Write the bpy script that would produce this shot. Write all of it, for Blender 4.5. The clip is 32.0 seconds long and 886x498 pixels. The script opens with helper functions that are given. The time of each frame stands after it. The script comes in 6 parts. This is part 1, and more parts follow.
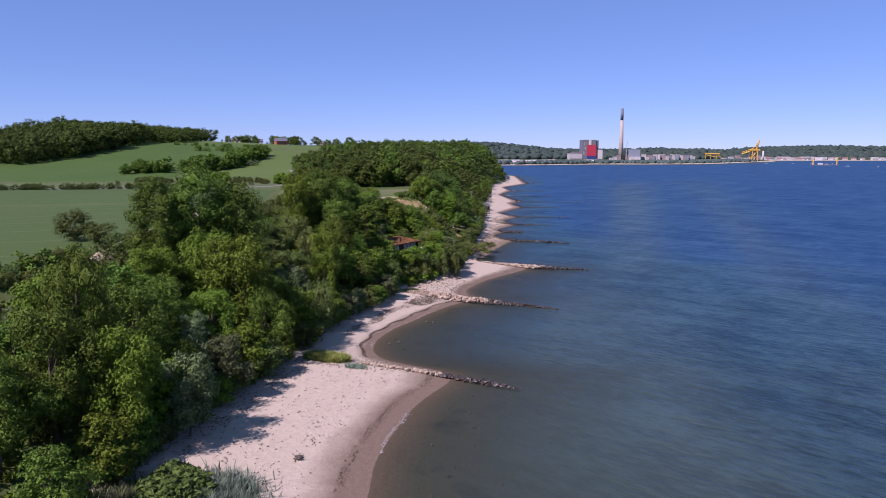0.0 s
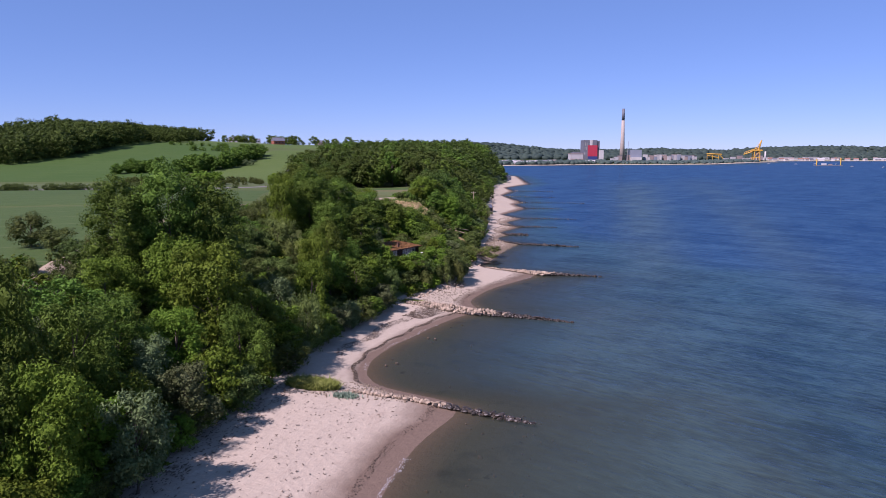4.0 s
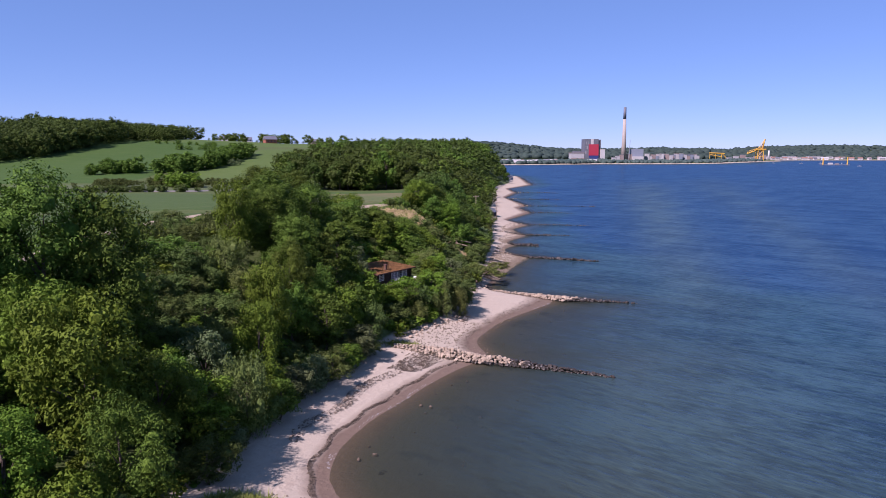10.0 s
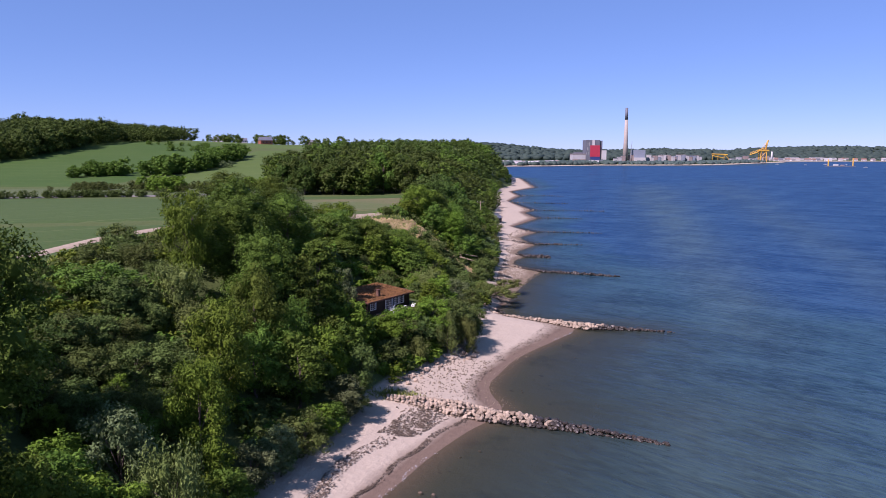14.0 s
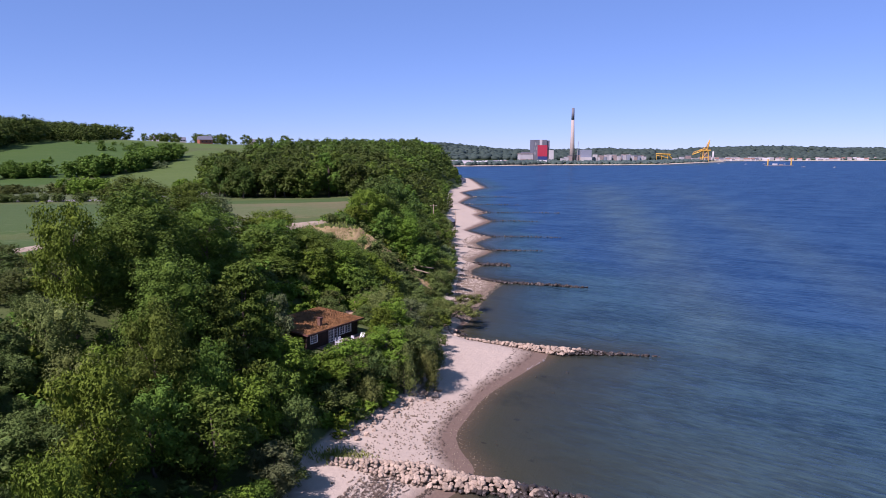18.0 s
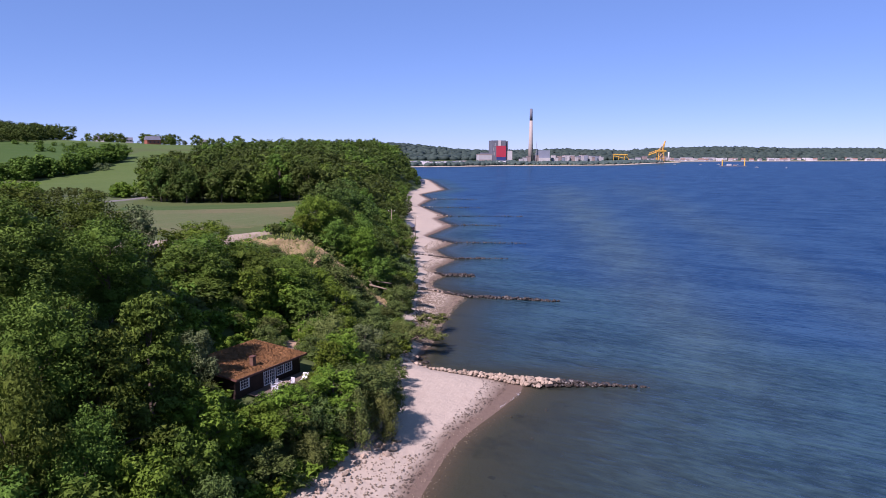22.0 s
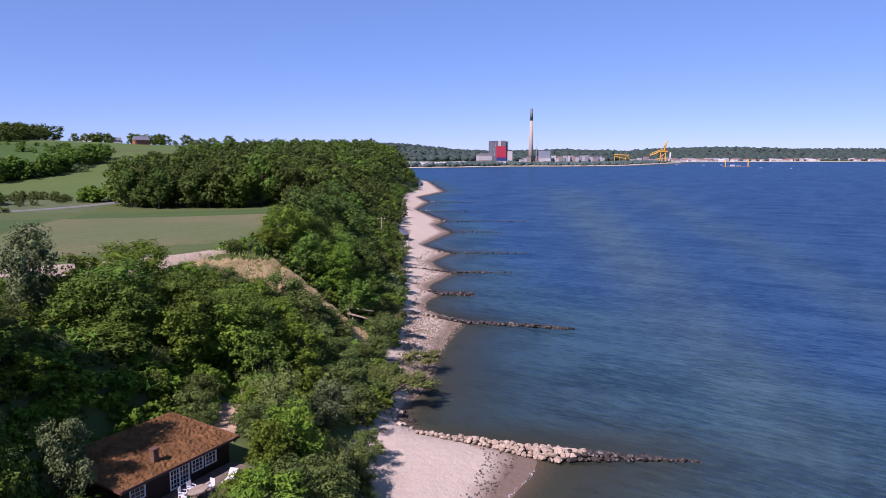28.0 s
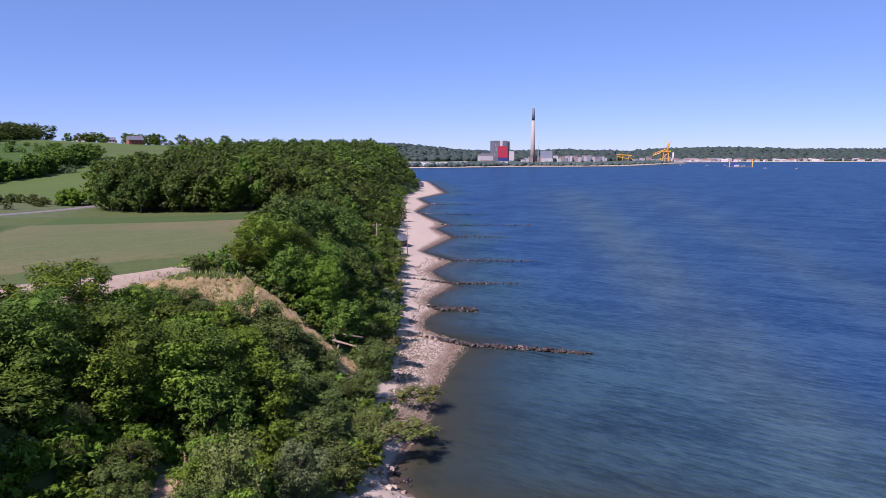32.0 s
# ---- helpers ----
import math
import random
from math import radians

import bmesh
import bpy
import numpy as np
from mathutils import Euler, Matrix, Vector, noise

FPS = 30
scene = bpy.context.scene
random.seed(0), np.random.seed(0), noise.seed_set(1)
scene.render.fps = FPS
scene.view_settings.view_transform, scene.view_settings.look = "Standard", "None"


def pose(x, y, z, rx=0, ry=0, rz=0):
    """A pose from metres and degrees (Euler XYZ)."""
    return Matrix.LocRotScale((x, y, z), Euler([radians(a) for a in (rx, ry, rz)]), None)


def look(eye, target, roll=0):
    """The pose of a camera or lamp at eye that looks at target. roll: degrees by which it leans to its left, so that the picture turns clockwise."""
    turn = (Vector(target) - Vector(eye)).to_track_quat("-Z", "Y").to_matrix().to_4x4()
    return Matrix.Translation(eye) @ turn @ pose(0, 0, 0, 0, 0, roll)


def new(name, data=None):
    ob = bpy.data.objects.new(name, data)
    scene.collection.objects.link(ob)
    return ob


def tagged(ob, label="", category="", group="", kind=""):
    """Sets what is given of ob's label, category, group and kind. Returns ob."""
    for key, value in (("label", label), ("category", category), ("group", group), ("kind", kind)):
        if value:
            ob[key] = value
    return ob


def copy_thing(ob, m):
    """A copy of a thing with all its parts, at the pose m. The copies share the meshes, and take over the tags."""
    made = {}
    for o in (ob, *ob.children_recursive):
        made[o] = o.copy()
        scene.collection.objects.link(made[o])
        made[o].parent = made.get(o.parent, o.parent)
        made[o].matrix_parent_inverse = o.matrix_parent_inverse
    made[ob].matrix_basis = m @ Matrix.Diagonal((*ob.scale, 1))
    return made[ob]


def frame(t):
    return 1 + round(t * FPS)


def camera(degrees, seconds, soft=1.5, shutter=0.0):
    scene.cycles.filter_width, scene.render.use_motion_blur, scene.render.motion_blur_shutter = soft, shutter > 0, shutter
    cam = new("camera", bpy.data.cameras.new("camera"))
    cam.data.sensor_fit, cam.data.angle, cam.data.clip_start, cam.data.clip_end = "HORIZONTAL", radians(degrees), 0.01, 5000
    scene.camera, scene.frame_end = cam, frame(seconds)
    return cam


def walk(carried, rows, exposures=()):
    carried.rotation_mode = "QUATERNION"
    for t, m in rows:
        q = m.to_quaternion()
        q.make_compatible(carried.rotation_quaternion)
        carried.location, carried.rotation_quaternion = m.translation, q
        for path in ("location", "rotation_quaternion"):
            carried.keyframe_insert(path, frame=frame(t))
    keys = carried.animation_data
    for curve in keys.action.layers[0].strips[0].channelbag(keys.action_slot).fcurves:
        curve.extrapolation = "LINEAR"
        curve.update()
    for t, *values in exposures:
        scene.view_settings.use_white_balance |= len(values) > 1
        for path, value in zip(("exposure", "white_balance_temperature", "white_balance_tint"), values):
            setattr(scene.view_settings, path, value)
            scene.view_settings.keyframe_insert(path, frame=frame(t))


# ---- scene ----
cam = camera(63.24, 32.0, soft=0.5)
PATH = [
    (0, pose(2.34, -19.59, 33.00, 82.27, 0.00, 0.13)),
    (0.5, pose(2.26, -18.16, 32.85, 82.28, 0.00, 0.06)),
    (1, pose(2.17, -16.67, 32.71, 82.29, 0.00, -0.01)),
    (1.5, pose(2.09, -15.08, 32.57, 82.30, 0.00, 0.05)),
    (2, pose(2.01, -13.31, 32.45, 82.30, 0.00, 0.06)),
    (2.5, pose(1.93, -11.33, 32.35, 82.31, 0.00, 0.06)),
    (4.5, pose(1.71, -1.96, 32.11, 82.32, 0.00, 0.14)),
    (5, pose(1.70, 0.55, 32.08, 82.32, 0.00, 0.13)),
    (5.5, pose(1.71, 3.08, 32.06, 82.27, 0.00, 0.13)),
    (6, pose(1.74, 5.70, 32.05, 82.27, 0.00, 0.11)),
    (6.5, pose(1.78, 8.48, 32.04, 82.25, 0.00, 0.09)),
    (7, pose(1.83, 11.38, 32.05, 82.26, 0.00, 0.08)),
    (7.5, pose(1.86, 14.37, 32.06, 82.24, 0.00, 0.06)),
    (8, pose(1.88, 17.39, 32.07, 82.24, 0.00, 0.04)),
    (8.5, pose(1.87, 20.40, 32.09, 82.22, 0.00, 0.04)),
    (9, pose(1.85, 23.40, 32.12, 82.20, 0.00, 0.04)),
    (9.5, pose(1.81, 26.40, 32.14, 82.23, 0.00, 0.06)),
    (10, pose(1.76, 29.40, 32.18, 82.25, 0.00, 0.05)),
    (10.5, pose(1.69, 32.40, 32.21, 82.25, 0.00, 0.05)),
    (11, pose(1.62, 35.39, 32.26, 82.25, 0.00, 0.05)),
    (11.5, pose(1.54, 38.36, 32.30, 82.25, 0.00, 0.02)),
    (12, pose(1.45, 41.29, 32.34, 82.25, 0.00, 0.04)),
    (12.5, pose(1.36, 44.18, 32.38, 82.29, 0.00, 0.04)),
    (13, pose(1.26, 46.99, 32.41, 82.27, 0.00, 0.04)),
    (13.5, pose(1.16, 49.73, 32.43, 82.32, 0.00, 0.03)),
    (14, pose(1.06, 52.38, 32.44, 82.33, 0.00, 0.03)),
    (14.5, pose(0.97, 54.96, 32.45, 82.34, 0.00, 0.03)),
    (16.5, pose(0.60, 64.50, 32.45, 82.30, 0.00, -1.15)),
    (17, pose(0.49, 66.64, 32.47, 82.30, 0.00, -2.86)),
    (17.5, pose(0.37, 68.69, 32.50, 82.28, -0.00, -3.87)),
    (18, pose(0.28, 70.68, 32.53, 82.31, -0.00, -4.11)),
    (18.5, pose(0.22, 72.64, 32.57, 82.25, -0.00, -5.91)),
    (19, pose(0.22, 74.61, 32.61, 82.25, -0.00, -6.16)),
    (19.5, pose(0.31, 76.60, 32.67, 82.32, -0.00, -7.00)),
    (20, pose(0.46, 78.59, 32.73, 82.32, -0.00, -7.24)),
    (20.5, pose(0.68, 80.56, 32.77, 82.33, -0.00, -7.31)),
    (21, pose(0.93, 82.51, 32.81, 82.34, -0.00, -7.37)),
    (21.5, pose(1.21, 84.42, 32.84, 82.34, -0.00, -7.37)),
    (22, pose(1.52, 86.31, 32.86, 82.35, -0.00, -7.38)),
    (22.5, pose(1.85, 88.21, 32.87, 82.37, -0.00, -7.40)),
    (23, pose(2.19, 90.13, 32.87, 82.36, -0.00, -7.43)),
    (23.5, pose(2.54, 92.09, 32.87, 82.36, -0.00, -7.42)),
    (24, pose(2.89, 94.08, 32.86, 82.40, -0.00, -7.45)),
    (24.5, pose(3.24, 96.08, 32.86, 82.40, -0.00, -7.46)),
    (25, pose(3.60, 98.08, 32.87, 82.39, -0.00, -7.47)),
    (25.5, pose(3.96, 100.07, 32.88, 82.37, -0.00, -7.46)),
    (27.5, pose(5.39, 108.11, 32.98, 82.38, -0.00, -7.42)),
    (28, pose(5.73, 110.21, 33.02, 82.38, -0.00, -7.40)),
    (28.5, pose(6.06, 112.37, 33.06, 82.38, -0.00, -7.39)),
    (29, pose(6.38, 114.55, 33.10, 82.37, -0.00, -7.40)),
    (29.5, pose(6.68, 116.71, 33.14, 82.33, -0.00, -7.37)),
    (30, pose(6.97, 118.80, 33.16, 82.31, -0.00, -7.35)),
    (30.5, pose(7.24, 120.78, 33.18, 82.31, -0.00, -7.34)),
    (31, pose(7.49, 122.67, 33.19, 82.31, -0.00, -7.31)),
    (31.5, pose(7.74, 124.51, 33.19, 82.37, -0.00, -7.29)),
    (32, pose(7.98, 126.32, 33.18, 82.38, -0.00, -7.30)),
]
walk(cam, PATH, exposures=[(0.0, 0.77, 5500, 48), (7.0, 0.79, 5500, 48), (9.0, 0.85, 5500, 48), (32.0, 0.88, 5500, 49)])

# ---- light ----
SUN_FROM = Vector((-0.76, -0.65, 0.0)).normalized()
SUN_ELEV = radians(47)
world = bpy.data.worlds.new("sky")
scene.world = world
world.use_nodes = True
wn = world.node_tree.nodes
sky = wn.new("ShaderNodeTexSky")
sky.sky_type = "NISHITA"
sky.sun_disc = False
sky.sun_elevation = SUN_ELEV
sky.sun_rotation = math.atan2(SUN_FROM.x, SUN_FROM.y)
sky.altitude, sky.air_density, sky.dust_density, sky.ozone_density = 0, 0.65, 0.02, 4.2
wn["Background"].inputs["Strength"].default_value = 0.0587
veil = wn.new("ShaderNodeMix")
veil.data_type = "RGBA"
veil.inputs[0].default_value, veil.inputs[7].default_value = 0.40, (2.05, 4.05, 5.7, 1)
world.node_tree.links.new(sky.outputs[0], veil.inputs[6])
world.node_tree.links.new(veil.outputs[2], wn["Background"].inputs["Color"])
sun_data = bpy.data.lights.new("sun", "SUN")
sun_data.energy, sun_data.angle, sun_data.color = 4.75, radians(0.55), (1.0, 0.905, 0.71)
sun = new("sun", sun_data)
sun_dir = Vector((SUN_FROM.x * math.cos(SUN_ELEV), SUN_FROM.y * math.cos(SUN_ELEV), math.sin(SUN_ELEV)))
sun.matrix_world = look(sun_dir * 200, (0, 0, 0))


# ---- materials ----
def material(name, rough=0.8, spec=0.3):
    m = bpy.data.materials.new(name)
    m.use_nodes = True
    b = m.node_tree.nodes["Principled BSDF"]
    b.inputs["Roughness"].default_value = rough
    b.inputs["Specular IOR Level"].default_value = spec
    return m, m.node_tree.nodes, m.node_tree.links, b


def ramp(n, stops):
    r = n.new("ShaderNodeValToRGB")
    while len(r.color_ramp.elements) < len(stops):
        r.color_ramp.elements.new(0.5)
    for e, (p, c) in zip(r.color_ramp.elements, stops):
        e.position, e.color = p, (*c, 1)
    return r


def noise_node(n, l, scale, detail=4, rough=0.6, vec=None):
    t = n.new("ShaderNodeTexNoise")
    t.inputs["Scale"].default_value, t.inputs["Detail"].default_value, t.inputs["Roughness"].default_value = scale, detail, rough
    if vec is not None:
        l.new(vec, t.inputs["Vector"])
    return t


def world_pos(n):
    return n.new("ShaderNodeNewGeometry").outputs["Position"]


def mixed(n, l, fac, a, b, mode="MIX"):
    m = n.new("ShaderNodeMix")
    m.data_type, m.blend_type = "RGBA", mode
    for sock, v in ((m.inputs[0], fac), (m.inputs[6], a), (m.inputs[7], b)):
        if isinstance(v, (int, float)):
            sock.default_value = v
        elif isinstance(v, tuple):
            sock.default_value = (*v, 1)
        else:
            l.new(v, sock)
    return m.outputs[2]


def calc(n, l, op, a, b=0.0, clamp=False):
    m = n.new("ShaderNodeMath")
    m.operation, m.use_clamp = op, clamp
    for sock, v in zip(m.inputs, (a, b)):
        if isinstance(v, (int, float)):
            sock.default_value = v
        else:
            l.new(v, sock)
    return m.outputs[0]


def bumped(n, l, b, height, strength=0.4, dist=0.05):
    bn = n.new("ShaderNodeBump")
    bn.inputs["Strength"].default_value, bn.inputs["Distance"].default_value = strength, dist
    l.new(height, bn.inputs["Height"])
    l.new(bn.outputs[0], b.inputs["Normal"])


def mottled(name, c1, c2, scale, rough=0.8, bump=0.3, dist=0.05, fine=8.0, spec=0.3, metal=0.0, vary=0.0):
    """A surface of two tones, mottled at two scales, with fine relief; vary: how far single pieces differ."""
    m, n, l, b = material(name, rough, spec)
    p = world_pos(n)
    big, small = noise_node(n, l, scale, 3, 0.6, p), noise_node(n, l, scale * fine, 4, 0.65, p)
    f = calc(n, l, "ADD", calc(n, l, "MULTIPLY", big.outputs[0], 0.6), calc(n, l, "MULTIPLY", small.outputs[0], 0.4))
    f = calc(n, l, "MULTIPLY", calc(n, l, "SUBTRACT", f, 0.3), 2.5, True)
    col = mixed(n, l, f, c1, c2)
    if vary:
        o = n.new("ShaderNodeObjectInfo")
        v = calc(n, l, "ADD", calc(n, l, "MULTIPLY", o.outputs["Random"], vary * 2), 1 - vary)
        h = n.new("ShaderNodeHueSaturation")
        l.new(col, h.inputs["Color"])
        l.new(v, h.inputs["Value"])
        col = h.outputs[0]
    l.new(col, b.inputs["Base Color"])
    b.inputs["Metallic"].default_value = metal
    if bump:
        bumped(n, l, b, small.outputs[0], bump, dist)
    return m


def foliage(name, c1, c2, c3, hue=0.02):
    """Leaves: tone by leaf, by clump and by tree, with some light through them."""
    m, n, l, b = material(name, 0.6, 0.08)
    g = n.new("ShaderNodeNewGeometry")
    o = n.new("ShaderNodeObjectInfo")
    big = noise_node(n, l, 0.45, 3, 0.55, g.outputs["Position"])
    f = calc(n, l, "ADD", calc(n, l, "MULTIPLY", g.outputs["Random Per Island"], 0.45), calc(n, l, "MULTIPLY", calc(n, l, "SUBTRACT", big.outputs[0], 0.22), 1.1))
    r = ramp(n, [(0.15, c1), (0.5, c2), (0.95, c3)])
    l.new(f, r.inputs[0])
    h = n.new("ShaderNodeHueSaturation")
    l.new(r.outputs[0], h.inputs["Color"])
    l.new(calc(n, l, "ADD", calc(n, l, "MULTIPLY", o.outputs["Random"], hue * 2), 0.5 - hue), h.inputs["Hue"])
    l.new(calc(n, l, "ADD", calc(n, l, "MULTIPLY", o.outputs["Random"], 0.66), 0.95), h.inputs["Value"])
    l.new(h.outputs[0], b.inputs["Base Color"])
    fine = noise_node(n, l, 5.0, 4, 0.75, g.outputs["Position"])
    bumped(n, l, b, fine.outputs[0], 0.5, 0.2)
    tr = n.new("ShaderNodeBsdfTranslucent")
    l.new(h.outputs[0], tr.inputs["Color"])
    mx = n.new("ShaderNodeMixShader")
    mx.inputs[0].default_value = 0.10
    l.new(b.outputs[0], mx.inputs[1])
    l.new(tr.outputs[0], mx.inputs[2])
    l.new(mx.outputs[0], n["Material Output"].inputs["Surface"])
    return m


LEAF = {
    "oak": foliage("oak_leaves", (0.0261, 0.0474, 0.00577), (0.0523, 0.0895, 0.00924), (0.0855, 0.134, 0.0162)),
    "ash": foliage("ash_leaves", (0.0356, 0.0632, 0.00404), (0.0689, 0.113, 0.00808), (0.105, 0.158, 0.0144)),
    "thorn": foliage("thorn_leaves", (0.0276, 0.0432, 0.00924), (0.0546, 0.079, 0.0162), (0.0831, 0.113, 0.026)),
    "willow": foliage("willow_leaves", (0.0451, 0.0606, 0.0139), (0.0831, 0.105, 0.0231), (0.124, 0.15, 0.0404)),
    "silver": foliage("silver_leaves", (0.0404, 0.0579, 0.0196), (0.0713, 0.0948, 0.0335), (0.105, 0.132, 0.0549)),
    # darkened oak tones: shade between distant crowns put into the leaf colour
    "wood": foliage("shaded_wood_leaves", (0.02, 0.0358, 0.00577), (0.039, 0.0658, 0.00982), (0.0641, 0.1, 0.0162)),
    # far shore: distance haze put into the leaf colour, paler and bluer
    "far": foliage("hazed_far_leaves", (0.0276, 0.0432, 0.0381), (0.0404, 0.0606, 0.0508), (0.0523, 0.0764, 0.0606)),
}
BARK = mottled("bark", (0.05, 0.04, 0.03), (0.13, 0.10, 0.075), 3, 0.9, 0.6)


def ground_material():
    m, n, l, b = material("ground", 0.9, 0.2)
    p = world_pos(n)
    xyz = n.new("ShaderNodeSeparateXYZ")
    l.new(p, xyz.inputs[0])
    z = xyz.outputs[2]
    n1, n2, n3 = noise_node(n, l, 0.12, 4, 0.6, p), noise_node(n, l, 1.3, 5, 0.65, p), noise_node(n, l, 14, 3, 0.6, p)
    zz = calc(n, l, "ADD", z, calc(n, l, "MULTIPLY", calc(n, l, "SUBTRACT", n1.outputs[0], 0.5), 0.3))
    dry = mixed(n, l, n2.outputs[0], (0.312, 0.259, 0.190), (0.398, 0.340, 0.257))
    dry = mixed(n, l, calc(n, l, "MULTIPLY", calc(n, l, "GREATER_THAN", n3.outputs[0], 0.64), 0.28), dry, (0.22, 0.18, 0.14))
    # drifts of finer and coarser sand along the beach
    drift = n.new("ShaderNodeMapping")
    drift.vector_type = "TEXTURE"
    drift.inputs["Scale"].default_value, drift.inputs["Rotation"].default_value = (1.0, 4.0, 1.0), (0, 0, radians(-22))
    l.new(p, drift.inputs["Vector"])
    n4 = noise_node(n, l, 0.55, 5, 0.7, drift.outputs[0])
    dry = mixed(n, l, calc(n, l, "MULTIPLY", calc(n, l, "SUBTRACT", n4.outputs[0], 0.56), 3.2, True), dry, (0.285, 0.228, 0.168))
    scraps = noise_node(n, l, 3.2, 6, 0.72, drift.outputs[0])
    dry = mixed(n, l, calc(n, l, "MULTIPLY", calc(n, l, "SUBTRACT", scraps.outputs[0], 0.69), 16.0, True), dry, (0.07, 0.052, 0.036))
    wet = mixed(n, l, n2.outputs[0], (0.105, 0.074, 0.052), (0.16, 0.116, 0.082))
    sand = mixed(n, l, calc(n, l, "MULTIPLY", calc(n, l, "SUBTRACT", zz, 0.16), 3.4, True), wet, dry)
    bed = mixed(n, l, calc(n, l, "MULTIPLY", calc(n, l, "SUBTRACT", n1.outputs[0], 0.54), 7.0, True), (0.076, 0.074, 0.047), (0.026, 0.028, 0.020))
    spots = noise_node(n, l, 0.55, 3, 0.5, p)
    bed = mixed(n, l, calc(n, l, "MULTIPLY", calc(n, l, "SUBTRACT", spots.outputs[0], 0.69), 20.0, True), bed, (0.016, 0.015, 0.010))
    col = mixed(n, l, calc(n, l, "MULTIPLY", calc(n, l, "ADD", z, 0.25), 5.0, True), bed, sand)
    turf = mixed(n, l, n2.outputs[0], (0.028, 0.046, 0.011), (0.085, 0.100, 0.029))
    turf = mixed(n, l, n1.outputs[0], turf, (0.064, 0.092, 0.021))
    col = mixed(n, l, calc(n, l, "MULTIPLY", calc(n, l, "SUBTRACT", zz, 1.75), 4.0, True), col, turf)
    l.new(col, b.inputs["Base Color"])
    bumped(n, l, b, calc(n, l, "ADD", n2.outputs[0], calc(n, l, "MULTIPLY", n4.outputs[0], 0.8)), 0.6, 0.25)
    return m


def water_material():
    m, n, l, b = material("sea_water", 0.6, 0.0)
    p = world_pos(n)
    d = n.new("ShaderNodeAttribute")
    d.attribute_name = "depth"
    dep = d.outputs["Fac"]

    def stretched(sx, sy, deg):
        mp = n.new("ShaderNodeMapping")
        mp.vector_type = "TEXTURE"
        mp.inputs["Scale"].default_value, mp.inputs["Rotation"].default_value = (sx, sy, 1.0), (0, 0, radians(deg))
        l.new(p, mp.inputs["Vector"])
        return mp.outputs[0]

    along, waves = stretched(1.0, 5.0, -15), stretched(3.2, 1.0, -42)
    bars = noise_node(n, l, 0.021, 4, 0.58, along)
    slick = noise_node(n, l, 0.05, 5, 0.62, stretched(1.0, 3.2, -32))
    ripple = noise_node(n, l, 1.15, 3, 0.6, waves)
    swell = noise_node(n, l, 0.34, 3, 0.6, waves)
    deep = ramp(n, [(0.0, (0.043, 0.044, 0.029)), (0.08, (0.032, 0.040, 0.030)), (0.20, (0.0175, 0.032, 0.033)), (0.50, (0.0160, 0.049, 0.069)), (0.92, (0.0090, 0.041, 0.115))])
    f = calc(n, l, "ADD", calc(n, l, "MULTIPLY", dep, 0.115), calc(n, l, "MULTIPLY", calc(n, l, "MULTIPLY", calc(n, l, "SUBTRACT", bars.outputs[0], 0.5), 0.9), calc(n, l, "MULTIPLY", dep, 0.4, True)))
    f = calc(n, l, "ADD", f, calc(n, l, "MULTIPLY", calc(n, l, "MULTIPLY", calc(n, l, "SUBTRACT", slick.outputs[0], 0.5), 0.45), calc(n, l, "MULTIPLY", dep, 0.4, True)))
    l.new(f, deep.inputs[0])
    sb = n.new("ShaderNodeAttribute")
    sb.attribute_name = "sandbar"
    pale = calc(n, l, "MULTIPLY", sb.outputs["Fac"], calc(n, l, "ADD", calc(n, l, "MULTIPLY", slick.outputs[0], 1.2), 0.1), True)
    body_col = mixed(n, l, calc(n, l, "MULTIPLY", pale, 0.85), deep.outputs[0], (0.058, 0.090, 0.078))
    open_sea = calc(n, l, "ADD", calc(n, l, "MULTIPLY", dep, 0.30), 0.03, True)
    # sky glints on crests and shade in troughs, painted into the base colour
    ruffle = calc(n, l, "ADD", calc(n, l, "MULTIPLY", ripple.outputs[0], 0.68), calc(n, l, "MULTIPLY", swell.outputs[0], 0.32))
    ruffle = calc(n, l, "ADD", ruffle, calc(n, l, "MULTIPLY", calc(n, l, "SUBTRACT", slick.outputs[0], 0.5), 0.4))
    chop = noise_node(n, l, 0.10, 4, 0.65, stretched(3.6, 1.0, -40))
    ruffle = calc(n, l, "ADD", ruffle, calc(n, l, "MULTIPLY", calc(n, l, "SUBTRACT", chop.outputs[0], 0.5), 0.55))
    glint_crest = mixed(n, l, 0.40, body_col, (0.042, 0.088, 0.108))
    shaded_trough = mixed(n, l, 0.50, body_col, (0.003, 0.012, 0.026))
    col = mixed(n, l, calc(n, l, "MULTIPLY", calc(n, l, "SUBTRACT", ruffle, 0.38), 4.4, True), shaded_trough, glint_crest)
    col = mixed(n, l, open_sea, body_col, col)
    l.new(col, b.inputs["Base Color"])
    h = calc(n, l, "MULTIPLY", calc(n, l, "ADD", calc(n, l, "MULTIPLY", swell.outputs[0], 2.0), ripple.outputs[0]), open_sea)
    bumped(n, l, b, h, 1.0, 0.42)
    bn = b.inputs["Normal"].links[0].from_socket
    gl = n.new("ShaderNodeBsdfGlossy")
    gl.inputs["Roughness"].default_value = 0.20
    gl.inputs["Color"].default_value = (0.58, 0.74, 0.95, 1)
    l.new(bn, gl.inputs["Normal"])
    lw = n.new("ShaderNodeLayerWeight")
    lw.inputs["Blend"].default_value = 0.5
    l.new(bn, lw.inputs["Normal"])
    gloss = calc(n, l, "ADD", calc(n, l, "MULTIPLY", calc(n, l, "POWER", lw.outputs["Facing"], 5.0), 0.31), 0.012)
    body = n.new("ShaderNodeMixShader")
    l.new(gloss, body.inputs[0])
